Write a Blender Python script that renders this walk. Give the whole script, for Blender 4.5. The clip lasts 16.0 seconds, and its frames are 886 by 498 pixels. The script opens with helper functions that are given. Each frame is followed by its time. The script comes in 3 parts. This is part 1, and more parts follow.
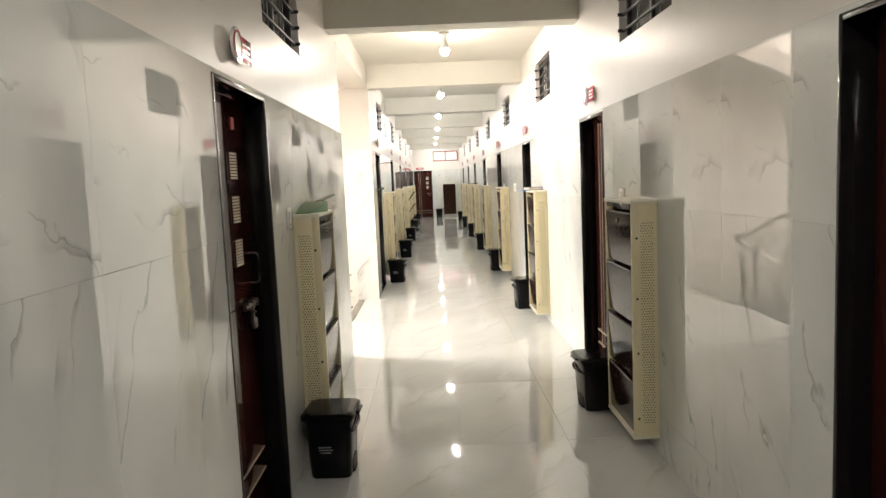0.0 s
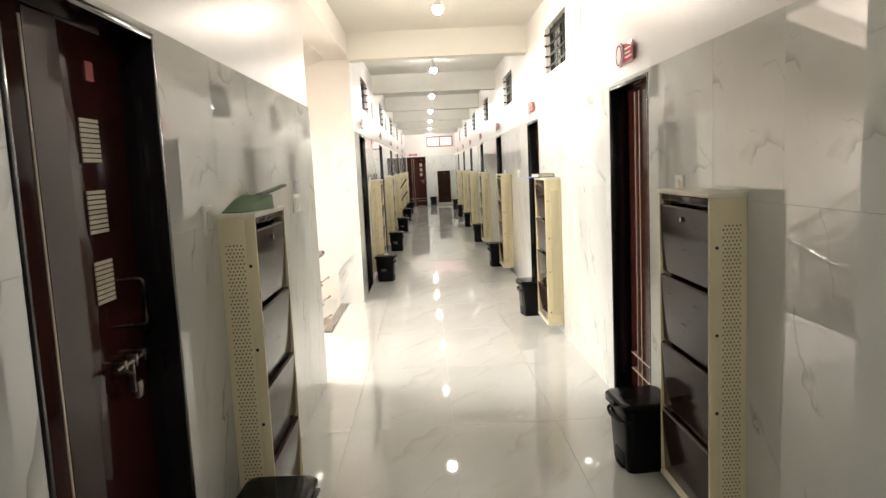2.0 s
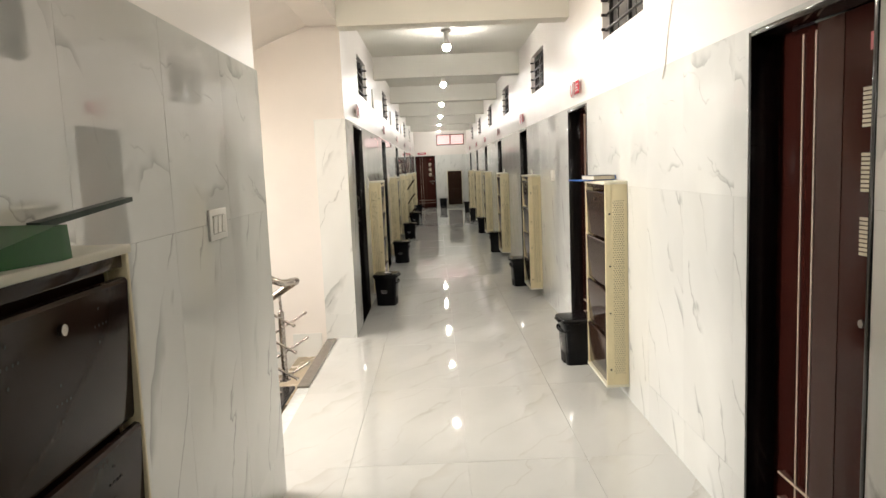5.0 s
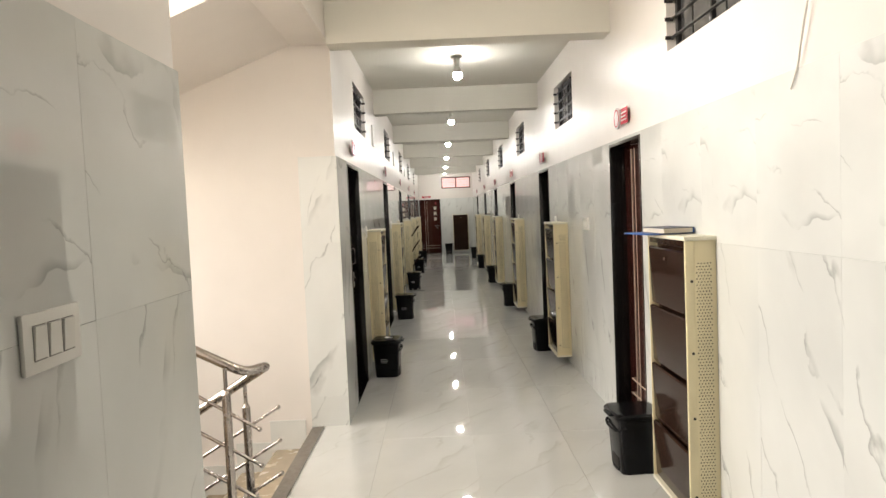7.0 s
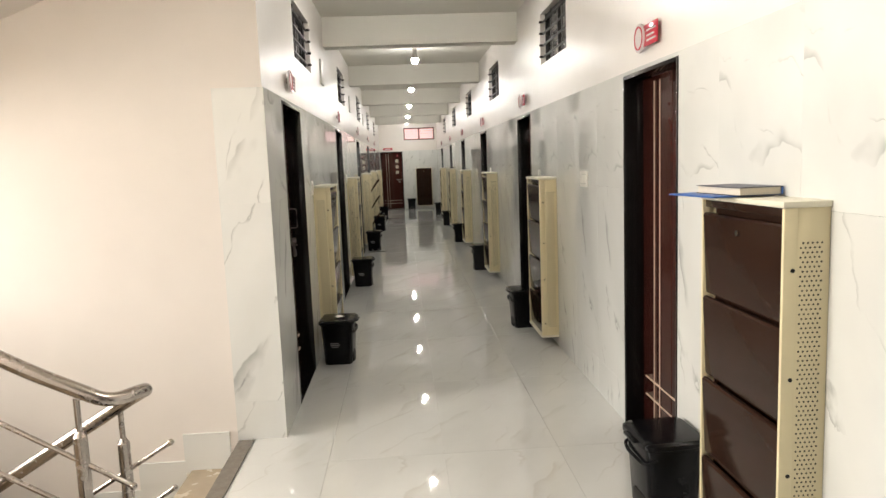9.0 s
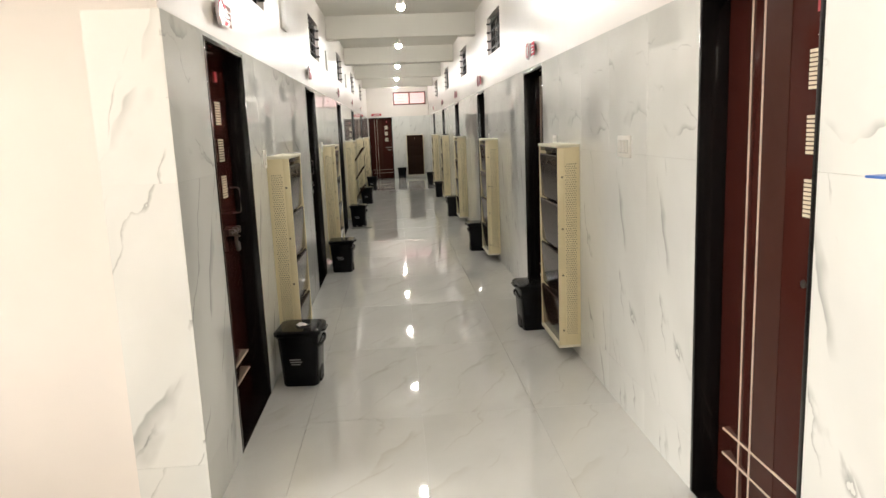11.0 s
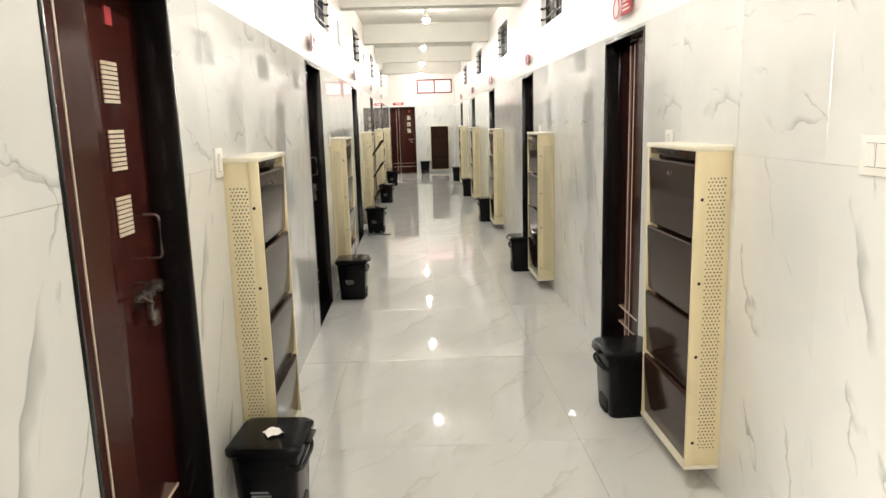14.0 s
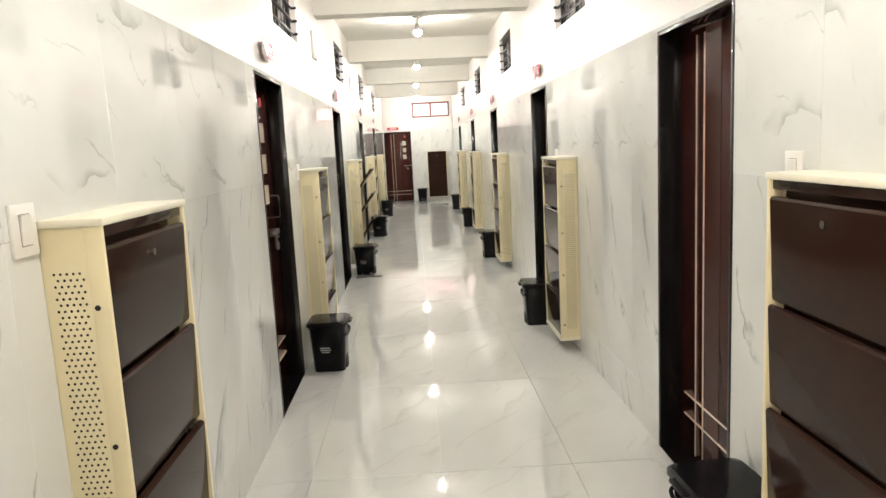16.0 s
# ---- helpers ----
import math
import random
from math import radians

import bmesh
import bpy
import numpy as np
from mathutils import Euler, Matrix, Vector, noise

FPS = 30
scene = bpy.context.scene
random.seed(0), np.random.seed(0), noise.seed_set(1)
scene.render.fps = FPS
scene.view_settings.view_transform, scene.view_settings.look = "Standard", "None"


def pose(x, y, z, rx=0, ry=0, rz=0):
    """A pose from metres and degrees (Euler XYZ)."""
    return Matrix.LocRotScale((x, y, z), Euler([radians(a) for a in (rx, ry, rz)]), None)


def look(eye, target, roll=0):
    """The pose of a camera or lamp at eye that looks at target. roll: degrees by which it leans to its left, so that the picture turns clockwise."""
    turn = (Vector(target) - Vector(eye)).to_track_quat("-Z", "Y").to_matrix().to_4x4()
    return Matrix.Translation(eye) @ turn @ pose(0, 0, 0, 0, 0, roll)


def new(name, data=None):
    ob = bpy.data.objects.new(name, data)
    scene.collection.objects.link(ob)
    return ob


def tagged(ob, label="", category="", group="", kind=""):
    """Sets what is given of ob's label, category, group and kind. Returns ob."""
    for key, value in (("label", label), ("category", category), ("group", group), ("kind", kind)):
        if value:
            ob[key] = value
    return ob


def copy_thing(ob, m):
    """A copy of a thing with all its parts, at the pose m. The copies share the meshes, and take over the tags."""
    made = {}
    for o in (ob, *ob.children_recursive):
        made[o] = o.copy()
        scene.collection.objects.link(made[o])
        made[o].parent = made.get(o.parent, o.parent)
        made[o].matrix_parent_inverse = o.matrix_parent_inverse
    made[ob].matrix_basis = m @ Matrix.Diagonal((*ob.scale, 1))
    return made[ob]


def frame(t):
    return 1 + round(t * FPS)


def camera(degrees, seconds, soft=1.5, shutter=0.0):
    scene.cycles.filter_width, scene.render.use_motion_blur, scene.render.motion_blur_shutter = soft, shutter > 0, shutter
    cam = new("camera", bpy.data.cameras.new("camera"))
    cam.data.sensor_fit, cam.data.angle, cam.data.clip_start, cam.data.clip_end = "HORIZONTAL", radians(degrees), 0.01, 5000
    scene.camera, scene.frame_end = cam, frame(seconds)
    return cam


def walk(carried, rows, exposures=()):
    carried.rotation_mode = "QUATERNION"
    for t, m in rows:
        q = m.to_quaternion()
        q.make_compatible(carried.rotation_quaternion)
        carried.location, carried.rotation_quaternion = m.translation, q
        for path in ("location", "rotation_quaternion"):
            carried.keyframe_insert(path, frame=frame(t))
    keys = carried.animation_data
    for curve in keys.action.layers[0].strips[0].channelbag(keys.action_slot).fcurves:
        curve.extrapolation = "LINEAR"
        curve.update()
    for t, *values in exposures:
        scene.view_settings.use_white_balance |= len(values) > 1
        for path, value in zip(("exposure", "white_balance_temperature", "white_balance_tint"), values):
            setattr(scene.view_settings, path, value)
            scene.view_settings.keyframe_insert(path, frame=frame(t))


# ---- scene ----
cam = camera(65.5, 16.0)
METRES, EYE, TILT, LEAN, TURN = 11.0, 1.6, 0.0, 0.0, -0.7
EXPOSURES = [(0.0, 0.22), (2.0, 0.1), (3.5, 0.0), (6.0, -0.52), (7.0, -0.52), (8.0, -0.56), (10.5, -0.38), (11.5, -0.18), (12.5, -0.12), (13.5, 0.2), (14.5, 0.56), (16.0, 0.53)]
PATH = [
    (0, (0.072, 0.647, 1.648), (0.095, 2.637, 1.449), -2.5),
    (0.5, (0.092, 0.953, 1.64), (0.155, 2.941, 1.423), -2.4),
    (1, (0.132, 1.263, 1.655), (0.134, 3.248, 1.41), -1.2),
    (1.5, (0.106, 1.58, 1.653), (0.127, 3.57, 1.457), -2.3),
    (2, (0.104, 1.893, 1.635), (0.14, 3.879, 1.398), -2.7),
    (2.5, (0.129, 2.185, 1.649), (0.054, 4.168, 1.402), -1.5),
    (3, (0.086, 2.535, 1.639), (0.062, 4.521, 1.4), -2.6),
    (3.5, (0.093, 2.843, 1.619), (0.121, 4.82, 1.318), -3.5),
    (6, (0.057, 4.392, 1.631), (0.068, 6.382, 1.431), -1.5),
    (6.5, (0.028, 4.708, 1.642), (0.149, 6.693, 1.426), -2.8),
    (7, (0.026, 5.016, 1.662), (0.032, 7.013, 1.55), -2.5),
    (7.5, (0.007, 5.346, 1.651), (0.005, 7.342, 1.527), -1.9),
    (8, (-0.012, 5.665, 1.663), (0.079, 7.656, 1.501), -3.4),
    (10.5, (0.105, 7.195, 1.613), (0.206, 9.164, 1.277), -1.4),
    (11, (0.116, 7.554, 1.617), (0.241, 9.521, 1.275), -2.4),
    (11.5, (0.166, 7.873, 1.602), (0.266, 9.839, 1.249), -2.5),
    (12, (0.195, 8.171, 1.609), (0.26, 10.137, 1.247), -0.7),
    (12.5, (0.141, 8.443, 1.629), (0.226, 10.42, 1.343), -1.0),
    (13, (0.112, 8.711, 1.611), (0.154, 10.683, 1.274), -1.3),
    (13.5, (0.112, 8.995, 1.609), (0.08, 10.953, 1.204), -0.9),
    (14, (0.067, 9.354, 1.612), (0.135, 11.319, 1.248), -1.6),
    (14.5, (0.075, 9.655, 1.608), (0.134, 11.624, 1.263), -2.8),
    (15, (0.124, 9.967, 1.635), (0.136, 11.939, 1.301), -1.7),
    (15.5, (0.102, 10.301, 1.627), (0.134, 12.279, 1.334), -2.0),
    (16, (0.141, 10.66, 1.61), (0.21, 12.637, 1.315), -2.9),
]
walk(cam, [(t, look(eye, target, roll)) for t, eye, target, roll in PATH],
     exposures=EXPOSURES)

# ---- light levels ----
BULB_POWER, BAY_POWER, STAIR_POWER = 790.0, 650.0, 580.0

# ---- world and exposure ----
world = bpy.data.worlds.new("world")
scene.world = world
world.use_nodes = True
wn = world.node_tree
sky = wn.nodes.new("ShaderNodeTexSky")
sky.sky_type, sky.sun_disc = "NISHITA", False
sky.sun_elevation, sky.sun_rotation = radians(40), radians(250)
wn.nodes["Background"].inputs["Strength"].default_value = 0.1
wn.links.new(sky.outputs[0], wn.nodes["Background"].inputs["Color"])

# ---- plan, in metres ----
XL, XR = -0.752, 1.342          # faces of the wall tiles
XM = (XL + XR) / 2
Y0, Y1 = -3.0, 31.8             # back wall and end wall
CEIL, BEAM, TILE_TOP = 3.24, 2.93, 2.12
STAIR0, STAIR1 = 7.15, 10.37    # opening of the stairwell
SX = -4.6                       # far wall of the stairwell
DOOR_WL, DOOR_W, DOOR_H = 0.845, 0.81, 2.10
RIGHT_DOORS = [-0.93, 2.80, 6.54, 10.30, 14.04, 17.67, 21.34, 24.98, 28.85]   # far edges
LEFT_DOORS = [-0.45, 3.34, 10.97, 14.75, 18.62, 22.42, 26.35]                 # near edges
RIGHT_WINDOWS = [4.30, 7.96, 11.72, 15.46, 19.02, 22.75, 26.5]
LEFT_WINDOWS = [4.30, 11.78, 15.55, 19.36, 23.1, 26.9]
WIN_W, WIN_Z0, WIN_Z1 = 1.0, 2.50, 2.95
# the bulb at 0.5 is unseen, added to brighten the near bay
BULBS = [0.5, 12.2, 15.93, 19.66, 23.4, 27.1, 30.6]
BEAMS = [-0.9, 2.8, 6.5, 10.2, 13.95, 17.68, 21.4, 25.1, 28.85]

# ---- materials ----


def material(name, color, rough=0.5, metal=0.0, spec=0.5, coat=0.0, mottle=0.0, mscale=6.0, bump=0.0, bscale=40.0, rvar=0.0):
    """A surface with mottling at two scales, a little uneven gloss and fine relief."""
    mat = bpy.data.materials.new(name)
    mat.use_nodes = True
    nt = mat.node_tree
    b = nt.nodes["Principled BSDF"]
    b.inputs["Base Color"].default_value = (*color, 1)
    b.inputs["Roughness"].default_value = rough
    b.inputs["Metallic"].default_value = metal
    b.inputs["Specular IOR Level"].default_value = spec
    b.inputs["Coat Weight"].default_value = coat
    tc = nt.nodes.new("ShaderNodeTexCoord")
    if mottle or rvar:
        n1 = nt.nodes.new("ShaderNodeTexNoise")
        n1.inputs["Scale"].default_value, n1.inputs["Detail"].default_value = mscale, 8
        nt.links.new(tc.outputs["Object"], n1.inputs["Vector"])
        n2 = nt.nodes.new("ShaderNodeTexNoise")
        n2.inputs["Scale"].default_value, n2.inputs["Detail"].default_value = mscale * 0.17, 3
        nt.links.new(tc.outputs["Object"], n2.inputs["Vector"])
        add = nt.nodes.new("ShaderNodeMath")
        add.operation = "ADD"
        nt.links.new(n1.outputs["Fac"], add.inputs[0])
        nt.links.new(n2.outputs["Fac"], add.inputs[1])
        if mottle:
            mr = nt.nodes.new("ShaderNodeMapRange")
            mr.inputs[1].default_value, mr.inputs[2].default_value = 0.65, 1.35
            mr.inputs[3].default_value, mr.inputs[4].default_value = 1 - mottle, 1 + mottle * 0.5
            nt.links.new(add.outputs[0], mr.inputs[0])
            mul = nt.nodes.new("ShaderNodeVectorMath")
            mul.operation = "SCALE"
            mul.inputs[0].default_value = color
            nt.links.new(mr.outputs[0], mul.inputs["Scale"])
            nt.links.new(mul.outputs[0], b.inputs["Base Color"])
        if rvar:
            rr = nt.nodes.new("ShaderNodeMapRange")
            rr.inputs[1].default_value, rr.inputs[2].default_value = 0.65, 1.35
            rr.inputs[3].default_value, rr.inputs[4].default_value = max(0.02, rough - rvar), rough + rvar
            nt.links.new(add.outputs[0], rr.inputs[0])
            nt.links.new(rr.outputs[0], b.inputs["Roughness"])
    if bump:
        n3 = nt.nodes.new("ShaderNodeTexNoise")
        n3.inputs["Scale"].default_value, n3.inputs["Detail"].default_value = bscale, 5
        nt.links.new(tc.outputs["Object"], n3.inputs["Vector"])
        bp = nt.nodes.new("ShaderNodeBump")
        bp.inputs["Strength"].default_value, bp.inputs["Distance"].default_value = bump, 0.002
        nt.links.new(n3.outputs["Fac"], bp.inputs["Height"])
        nt.links.new(bp.outputs[0], b.inputs["Normal"])
    return mat


def marble(name, base, vein, strength, along, across, rough, wide, prints=2.0, stretch=0.55, wave_height=0.0, wave_scale=2.5):
    """Polished veined porcelain; each tile takes one of a few prints."""
    mat = bpy.data.materials.new(name)
    mat.use_nodes = True
    nt = mat.node_tree
    b = nt.nodes["Principled BSDF"]

    def math_node(op, a, c, clamp=False):
        n = nt.nodes.new("ShaderNodeMath")
        n.operation, n.use_clamp = op, clamp
        for i, v in enumerate((a, c)):
            if v is None:
                continue
            if isinstance(v, (int, float)):
                n.inputs[i].default_value = v
            else:
                nt.links.new(v, n.inputs[i])
        return n.outputs[0]

    def dot(vec, d):
        n = nt.nodes.new("ShaderNodeVectorMath")
        n.operation = "DOT_PRODUCT"
        n.inputs[1].default_value = d
        nt.links.new(vec, n.inputs[0])
        return n.outputs["Value"]

    def noise_tex(vec, scale, detail, dist=0.0):
        n = nt.nodes.new("ShaderNodeTexNoise")
        n.inputs["Scale"].default_value, n.inputs["Detail"].default_value, n.inputs["Distortion"].default_value = scale, detail, dist
        nt.links.new(vec, n.inputs["Vector"])
        return n.outputs["Fac"]

    tc = nt.nodes.new("ShaderNodeTexCoord")
    info = nt.nodes.new("ShaderNodeObjectInfo")
    variant = math_node("MULTIPLY", math_node("FLOOR", math_node("MULTIPLY", info.outputs["Random"], prints), None), 3.7)
    comb = nt.nodes.new("ShaderNodeCombineXYZ")
    nt.links.new(math_node("MULTIPLY", dot(tc.outputs["Object"], across), 1.0), comb.inputs[0])
    nt.links.new(math_node("MULTIPLY", dot(tc.outputs["Object"], along), stretch), comb.inputs[1])
    nt.links.new(variant, comb.inputs[2])
    v = comb.outputs[0]

    def streaks(count, sway, scale, detail, width, lo, hi, mscale, shift):
        """Tapering streaks that follow the grain, sharp along one edge and fading on the other."""
        n = math_node("MULTIPLY", noise_tex(v, scale, detail), sway)
        line = math_node("ADD", math_node("MULTIPLY", dot(v, (1, 0, 0.37)), count), math_node("ADD", n, shift))
        d = math_node("SUBTRACT", math_node("FRACT", line, None), 0.5)
        fade = math_node("SUBTRACT", 1.0, math_node("DIVIDE", d, width), True)
        edge = math_node("ADD", math_node("DIVIDE", d, width * 0.12), 1.0, True)
        mask = nt.nodes.new("ShaderNodeMapRange")
        mask.inputs[1].default_value, mask.inputs[2].default_value = lo, hi
        nt.links.new(noise_tex(v, mscale, 3), mask.inputs[0])
        return math_node("MULTIPLY", math_node("MULTIPLY", fade, edge), mask.outputs[0])

    broad = streaks(2.1, 1.5, 1.9, 4.0, wide * 5.5, 0.475, 0.58, 3.2, 0.2)
    thin = streaks(3.6, 2.2, 2.4, 6.0, wide * 2.2, 0.475, 0.56, 4.0, 0.7)
    total = math_node("MULTIPLY", math_node("ADD", math_node("MULTIPLY", broad, 0.70), math_node("MULTIPLY", thin, 0.75), True), strength)
    mix = nt.nodes.new("ShaderNodeMix")
    mix.data_type = "RGBA"
    mix.inputs["A"].default_value, mix.inputs["B"].default_value = (*base, 1), (*vein, 1)
    nt.links.new(total, mix.inputs["Factor"])
    cloud = nt.nodes.new("ShaderNodeMapRange")
    cloud.inputs[1].default_value, cloud.inputs[2].default_value = 0.35, 0.65
    cloud.inputs[3].default_value, cloud.inputs[4].default_value = 0.94, 1.03
    nt.links.new(noise_tex(v, 2.2, 4), cloud.inputs[0])
    mul = nt.nodes.new("ShaderNodeVectorMath")
    mul.operation = "SCALE"
    nt.links.new(mix.outputs["Result"], mul.inputs[0])
    nt.links.new(cloud.outputs[0], mul.inputs["Scale"])
    nt.links.new(mul.outputs[0], b.inputs["Base Color"])
    smear = nt.nodes.new("ShaderNodeMapRange")
    smear.inputs[3].default_value, smear.inputs[4].default_value = rough * 0.6, rough * 1.5
    nt.links.new(noise_tex(tc.outputs["Object"], 5, 4), smear.inputs[0])
    nt.links.new(smear.outputs[0], b.inputs["Roughness"])
    b.inputs["Specular IOR Level"].default_value = 1.0
    if wave_height:
        wave = nt.nodes.new("ShaderNodeBump")
        wave.inputs["Strength"].default_value, wave.inputs["Distance"].default_value = wave_height, 0.002
        nt.links.new(noise_tex(tc.outputs["Object"], wave_scale, 1), wave.inputs["Height"])
        nt.links.new(wave.outputs[0], b.inputs["Normal"])
    return mat


def glow(name, color, strength):
    mat = bpy.data.materials.new(name)
    mat.use_nodes = True
    b = mat.node_tree.nodes["Principled BSDF"]
    b.inputs["Base Color"].default_value = (*color, 1)
    b.inputs["Emission Color"].default_value = (*color, 1)
    b.inputs["Emission Strength"].default_value = strength
    return mat


TILE_BASE, TILE_VEIN = (0.70, 0.707, 0.68), (0.27, 0.275, 0.265)
M_WALL = marble("wall_marble_tile", TILE_BASE, TILE_VEIN, 0.95, (0, 0.45, 0.89), (0, 0.89, -0.45), 0.004, 0.024, 3.0)
M_WALLR = marble("wall_marble_tile_2", TILE_BASE, TILE_VEIN, 0.95, (0, -0.45, 0.89), (0, 0.89, 0.45), 0.004, 0.024, 3.0)
M_WALLTOP = marble("upper_marble_tile", TILE_BASE, TILE_VEIN, 0.75, (0, 0.93, -0.36), (0, 0.36, 0.93), 0.004, 0.016, 3.0, 0.9)
M_RETURN = marble("return_marble_tile", TILE_BASE, TILE_VEIN, 0.95, (0.42, 0, 0.9), (0.9, 0, -0.42), 0.004, 0.024, 3.0)
M_FLOOR = marble("floor_marble_tile", (0.635, 0.638, 0.615), (0.44, 0.41, 0.36), 0.5, (0.5, 0.87, 0), (0.87, -0.5, 0), 0.022, 0.03, 4.0, 0.6, 0.16, 16.0)
M_GROUT = material("grout", (0.70, 0.71, 0.69), 0.8, mottle=0.2, mscale=30)
M_PLASTER = material("cream_wall_paint", (0.74, 0.695, 0.65), 0.36, mottle=0.05, mscale=3, bump=0.12, bscale=60)
M_CEIL = material("ceiling_paint", (0.72, 0.70, 0.63), 0.6, mottle=0.05, mscale=2.5, bump=0.1, bscale=50)
M_JAMB = material("black_granite", (0.008, 0.007, 0.007), 0.16, 0.0, 0.3, mottle=0.35, mscale=180, rvar=0.05)
M_LEAF = material("maroon_laminate", (0.046, 0.012, 0.009), 0.08, 0.0, 0.1, mottle=0.12, mscale=9, rvar=0.02)
M_LEAF2 = material("dark_brown_laminate", (0.052, 0.019, 0.014), 0.09, 0.0, 0.1, mottle=0.12, mscale=9, rvar=0.02)
M_LINE = material("cream_inlay", (0.62, 0.50, 0.40), 0.35, mottle=0.1)
M_IVORY = material("ivory_lattice", (0.66, 0.58, 0.44), 0.45, mottle=0.15, mscale=40)
M_STEEL = material("brushed_steel", (0.46, 0.42, 0.39), 0.24, 1.0, mottle=0.08, mscale=60, rvar=0.08)
M_DARKSTEEL = material("tarnished_steel", (0.24, 0.21, 0.19), 0.3, 1.0, mottle=0.2, mscale=60)
M_CREAM = material("cream_enamel", (0.74, 0.65, 0.42), 0.33, mottle=0.06, mscale=9, bump=0.06, bscale=120, rvar=0.06)
M_CREAMTOP = material("pale_cream_enamel", (0.76, 0.72, 0.58), 0.33, mottle=0.06, mscale=9, bump=0.06, bscale=120)
M_DRAWER = material("dark_brown_enamel", (0.030, 0.015, 0.010), 0.10, 0.0, 0.08, mottle=0.10, mscale=6, bump=0.04, bscale=90, rvar=0.02)
M_HOLE = material("dark_perforation", (0.012, 0.010, 0.007), 0.7)
M_BIN = material("black_plastic", (0.006, 0.006, 0.007), 0.16, 0.0, 0.15, mottle=0.3, mscale=20, rvar=0.08)
M_BINEDGE = material("grey_print", (0.24, 0.24, 0.24), 0.5, mottle=0.3, mscale=50)
M_WINFRAME = material("black_grille_paint", (0.018, 0.016, 0.015), 0.4, mottle=0.2)
M_PANE = material("obscured_glass", (0.16, 0.155, 0.15), 0.10, mottle=0.25, mscale=4)
M_SIGNRED = material("red_sign_acrylic", (0.52, 0.035, 0.06), 0.15, mottle=0.05)
M_SIGNWHITE = material("white_sign_acrylic", (0.74, 0.66, 0.66), 0.15, mottle=0.05)
M_STICKER = material("red_sticker", (0.42, 0.04, 0.05), 0.4, mottle=0.15, mscale=60)
M_SWITCH = material("white_switch_plastic", (0.76, 0.74, 0.69), 0.3, mottle=0.03)
# grey that stands for the shadow line round switch rockers
M_GAPSHADE = material("switch_gap_shade", (0.22, 0.21, 0.19), 0.6)
M_GREEN = material("green_plastic", (0.002, 0.11, 0.006), 0.4, 0.0, 0.3, mottle=0.1)
M_GREENDARK = material("dark_green_plastic", (0.02, 0.045, 0.028), 0.4, mottle=0.1)
M_BLUE = material("blue_folder", (0.03, 0.12, 0.42), 0.35, mottle=0.1)
M_PAGES = material("paper_pages", (0.68, 0.62, 0.52), 0.8, mottle=0.1, mscale=90)
M_COVER = material("dark_book_cover", (0.035, 0.035, 0.06), 0.4, mottle=0.15)
M_PAPER = material("crumpled_paper", (0.76, 0.74, 0.70), 0.7, mottle=0.08)
M_STRIP = material("grey_granite_strip", (0.17, 0.148, 0.12), 0.2, mottle=0.3, mscale=120, rvar=0.05)
M_STEP = material("beige_stair_stone", (0.42, 0.34, 0.24), 0.25, mottle=0.18, mscale=12, rvar=0.08)
M_WOOD = material("brown_window_wood", (0.13, 0.035, 0.025), 0.4, mottle=0.2, mscale=20)
M_SLIPPER = material("grey_rubber", (0.16, 0.16, 0.155), 0.6, mottle=0.2)
M_WIRE = material("white_cable", (0.70, 0.66, 0.60), 0.5)
M_BULB = glow("lit_bulb", (1.0, 0.965, 0.91), BULB_POWER)
M_BAYBULB = glow("lit_warm_bulb", (1.0, 0.905, 0.78), BAY_POWER)
M_SKY = glow("daylight_haze", (1.0, 0.74, 0.70), 1.3)
M_GLASS = bpy.data.materials.new("clear_glass")
M_GLASS.use_nodes = True
g = M_GLASS.node_tree.nodes["Principled BSDF"]
g.inputs["Transmission Weight"].default_value, g.inputs["Roughness"].default_value, g.inputs["IOR"].default_value = 1.0, 0.02, 1.45

# ---- mesh helpers ----


def box(bm, x0, x1, y0, y1, z0, z1, bevel=0.0):
    m = Matrix.Translation(((x0 + x1) / 2, (y0 + y1) / 2, (z0 + z1) / 2)) @ Matrix.Diagonal((x1 - x0, y1 - y0, z1 - z0, 1))
    made = bmesh.ops.create_cube(bm, size=1, matrix=m)["verts"]
    if bevel:
        edges = list({e for v in made for e in v.link_edges})
        bmesh.ops.bevel(bm, geom=edges, offset=bevel, segments=2, affect="EDGES", profile=0.5)
    return made


def rod(bm, a, b, r, seg=12, r2=None):
    a, b = Vector(a), Vector(b)
    d = b - a
    m = Matrix.Translation((a + b) / 2) @ d.to_track_quat("Z", "Y").to_matrix().to_4x4()
    bmesh.ops.create_cone(bm, cap_ends=True, segments=seg, radius1=r, radius2=r if r2 is None else r2, depth=d.length, matrix=m)


def ball(bm, c, r, sub=2):
    bmesh.ops.create_icosphere(bm, subdivisions=sub, radius=r, matrix=Matrix.Translation(c))


def loft(bm, rings, cap=True):
    """Joins rings of points, one after another, into a skin."""
    vs = [[bm.verts.new(p) for p in ring] for ring in rings]
    n = len(vs[0])
    for a, b in zip(vs, vs[1:]):
        for i in range(n):
            bm.faces.new((a[i], a[(i + 1) % n], b[(i + 1) % n], b[i]))
    if cap:
        bm.faces.new(list(reversed(vs[0])))
        bm.faces.new(vs[-1])


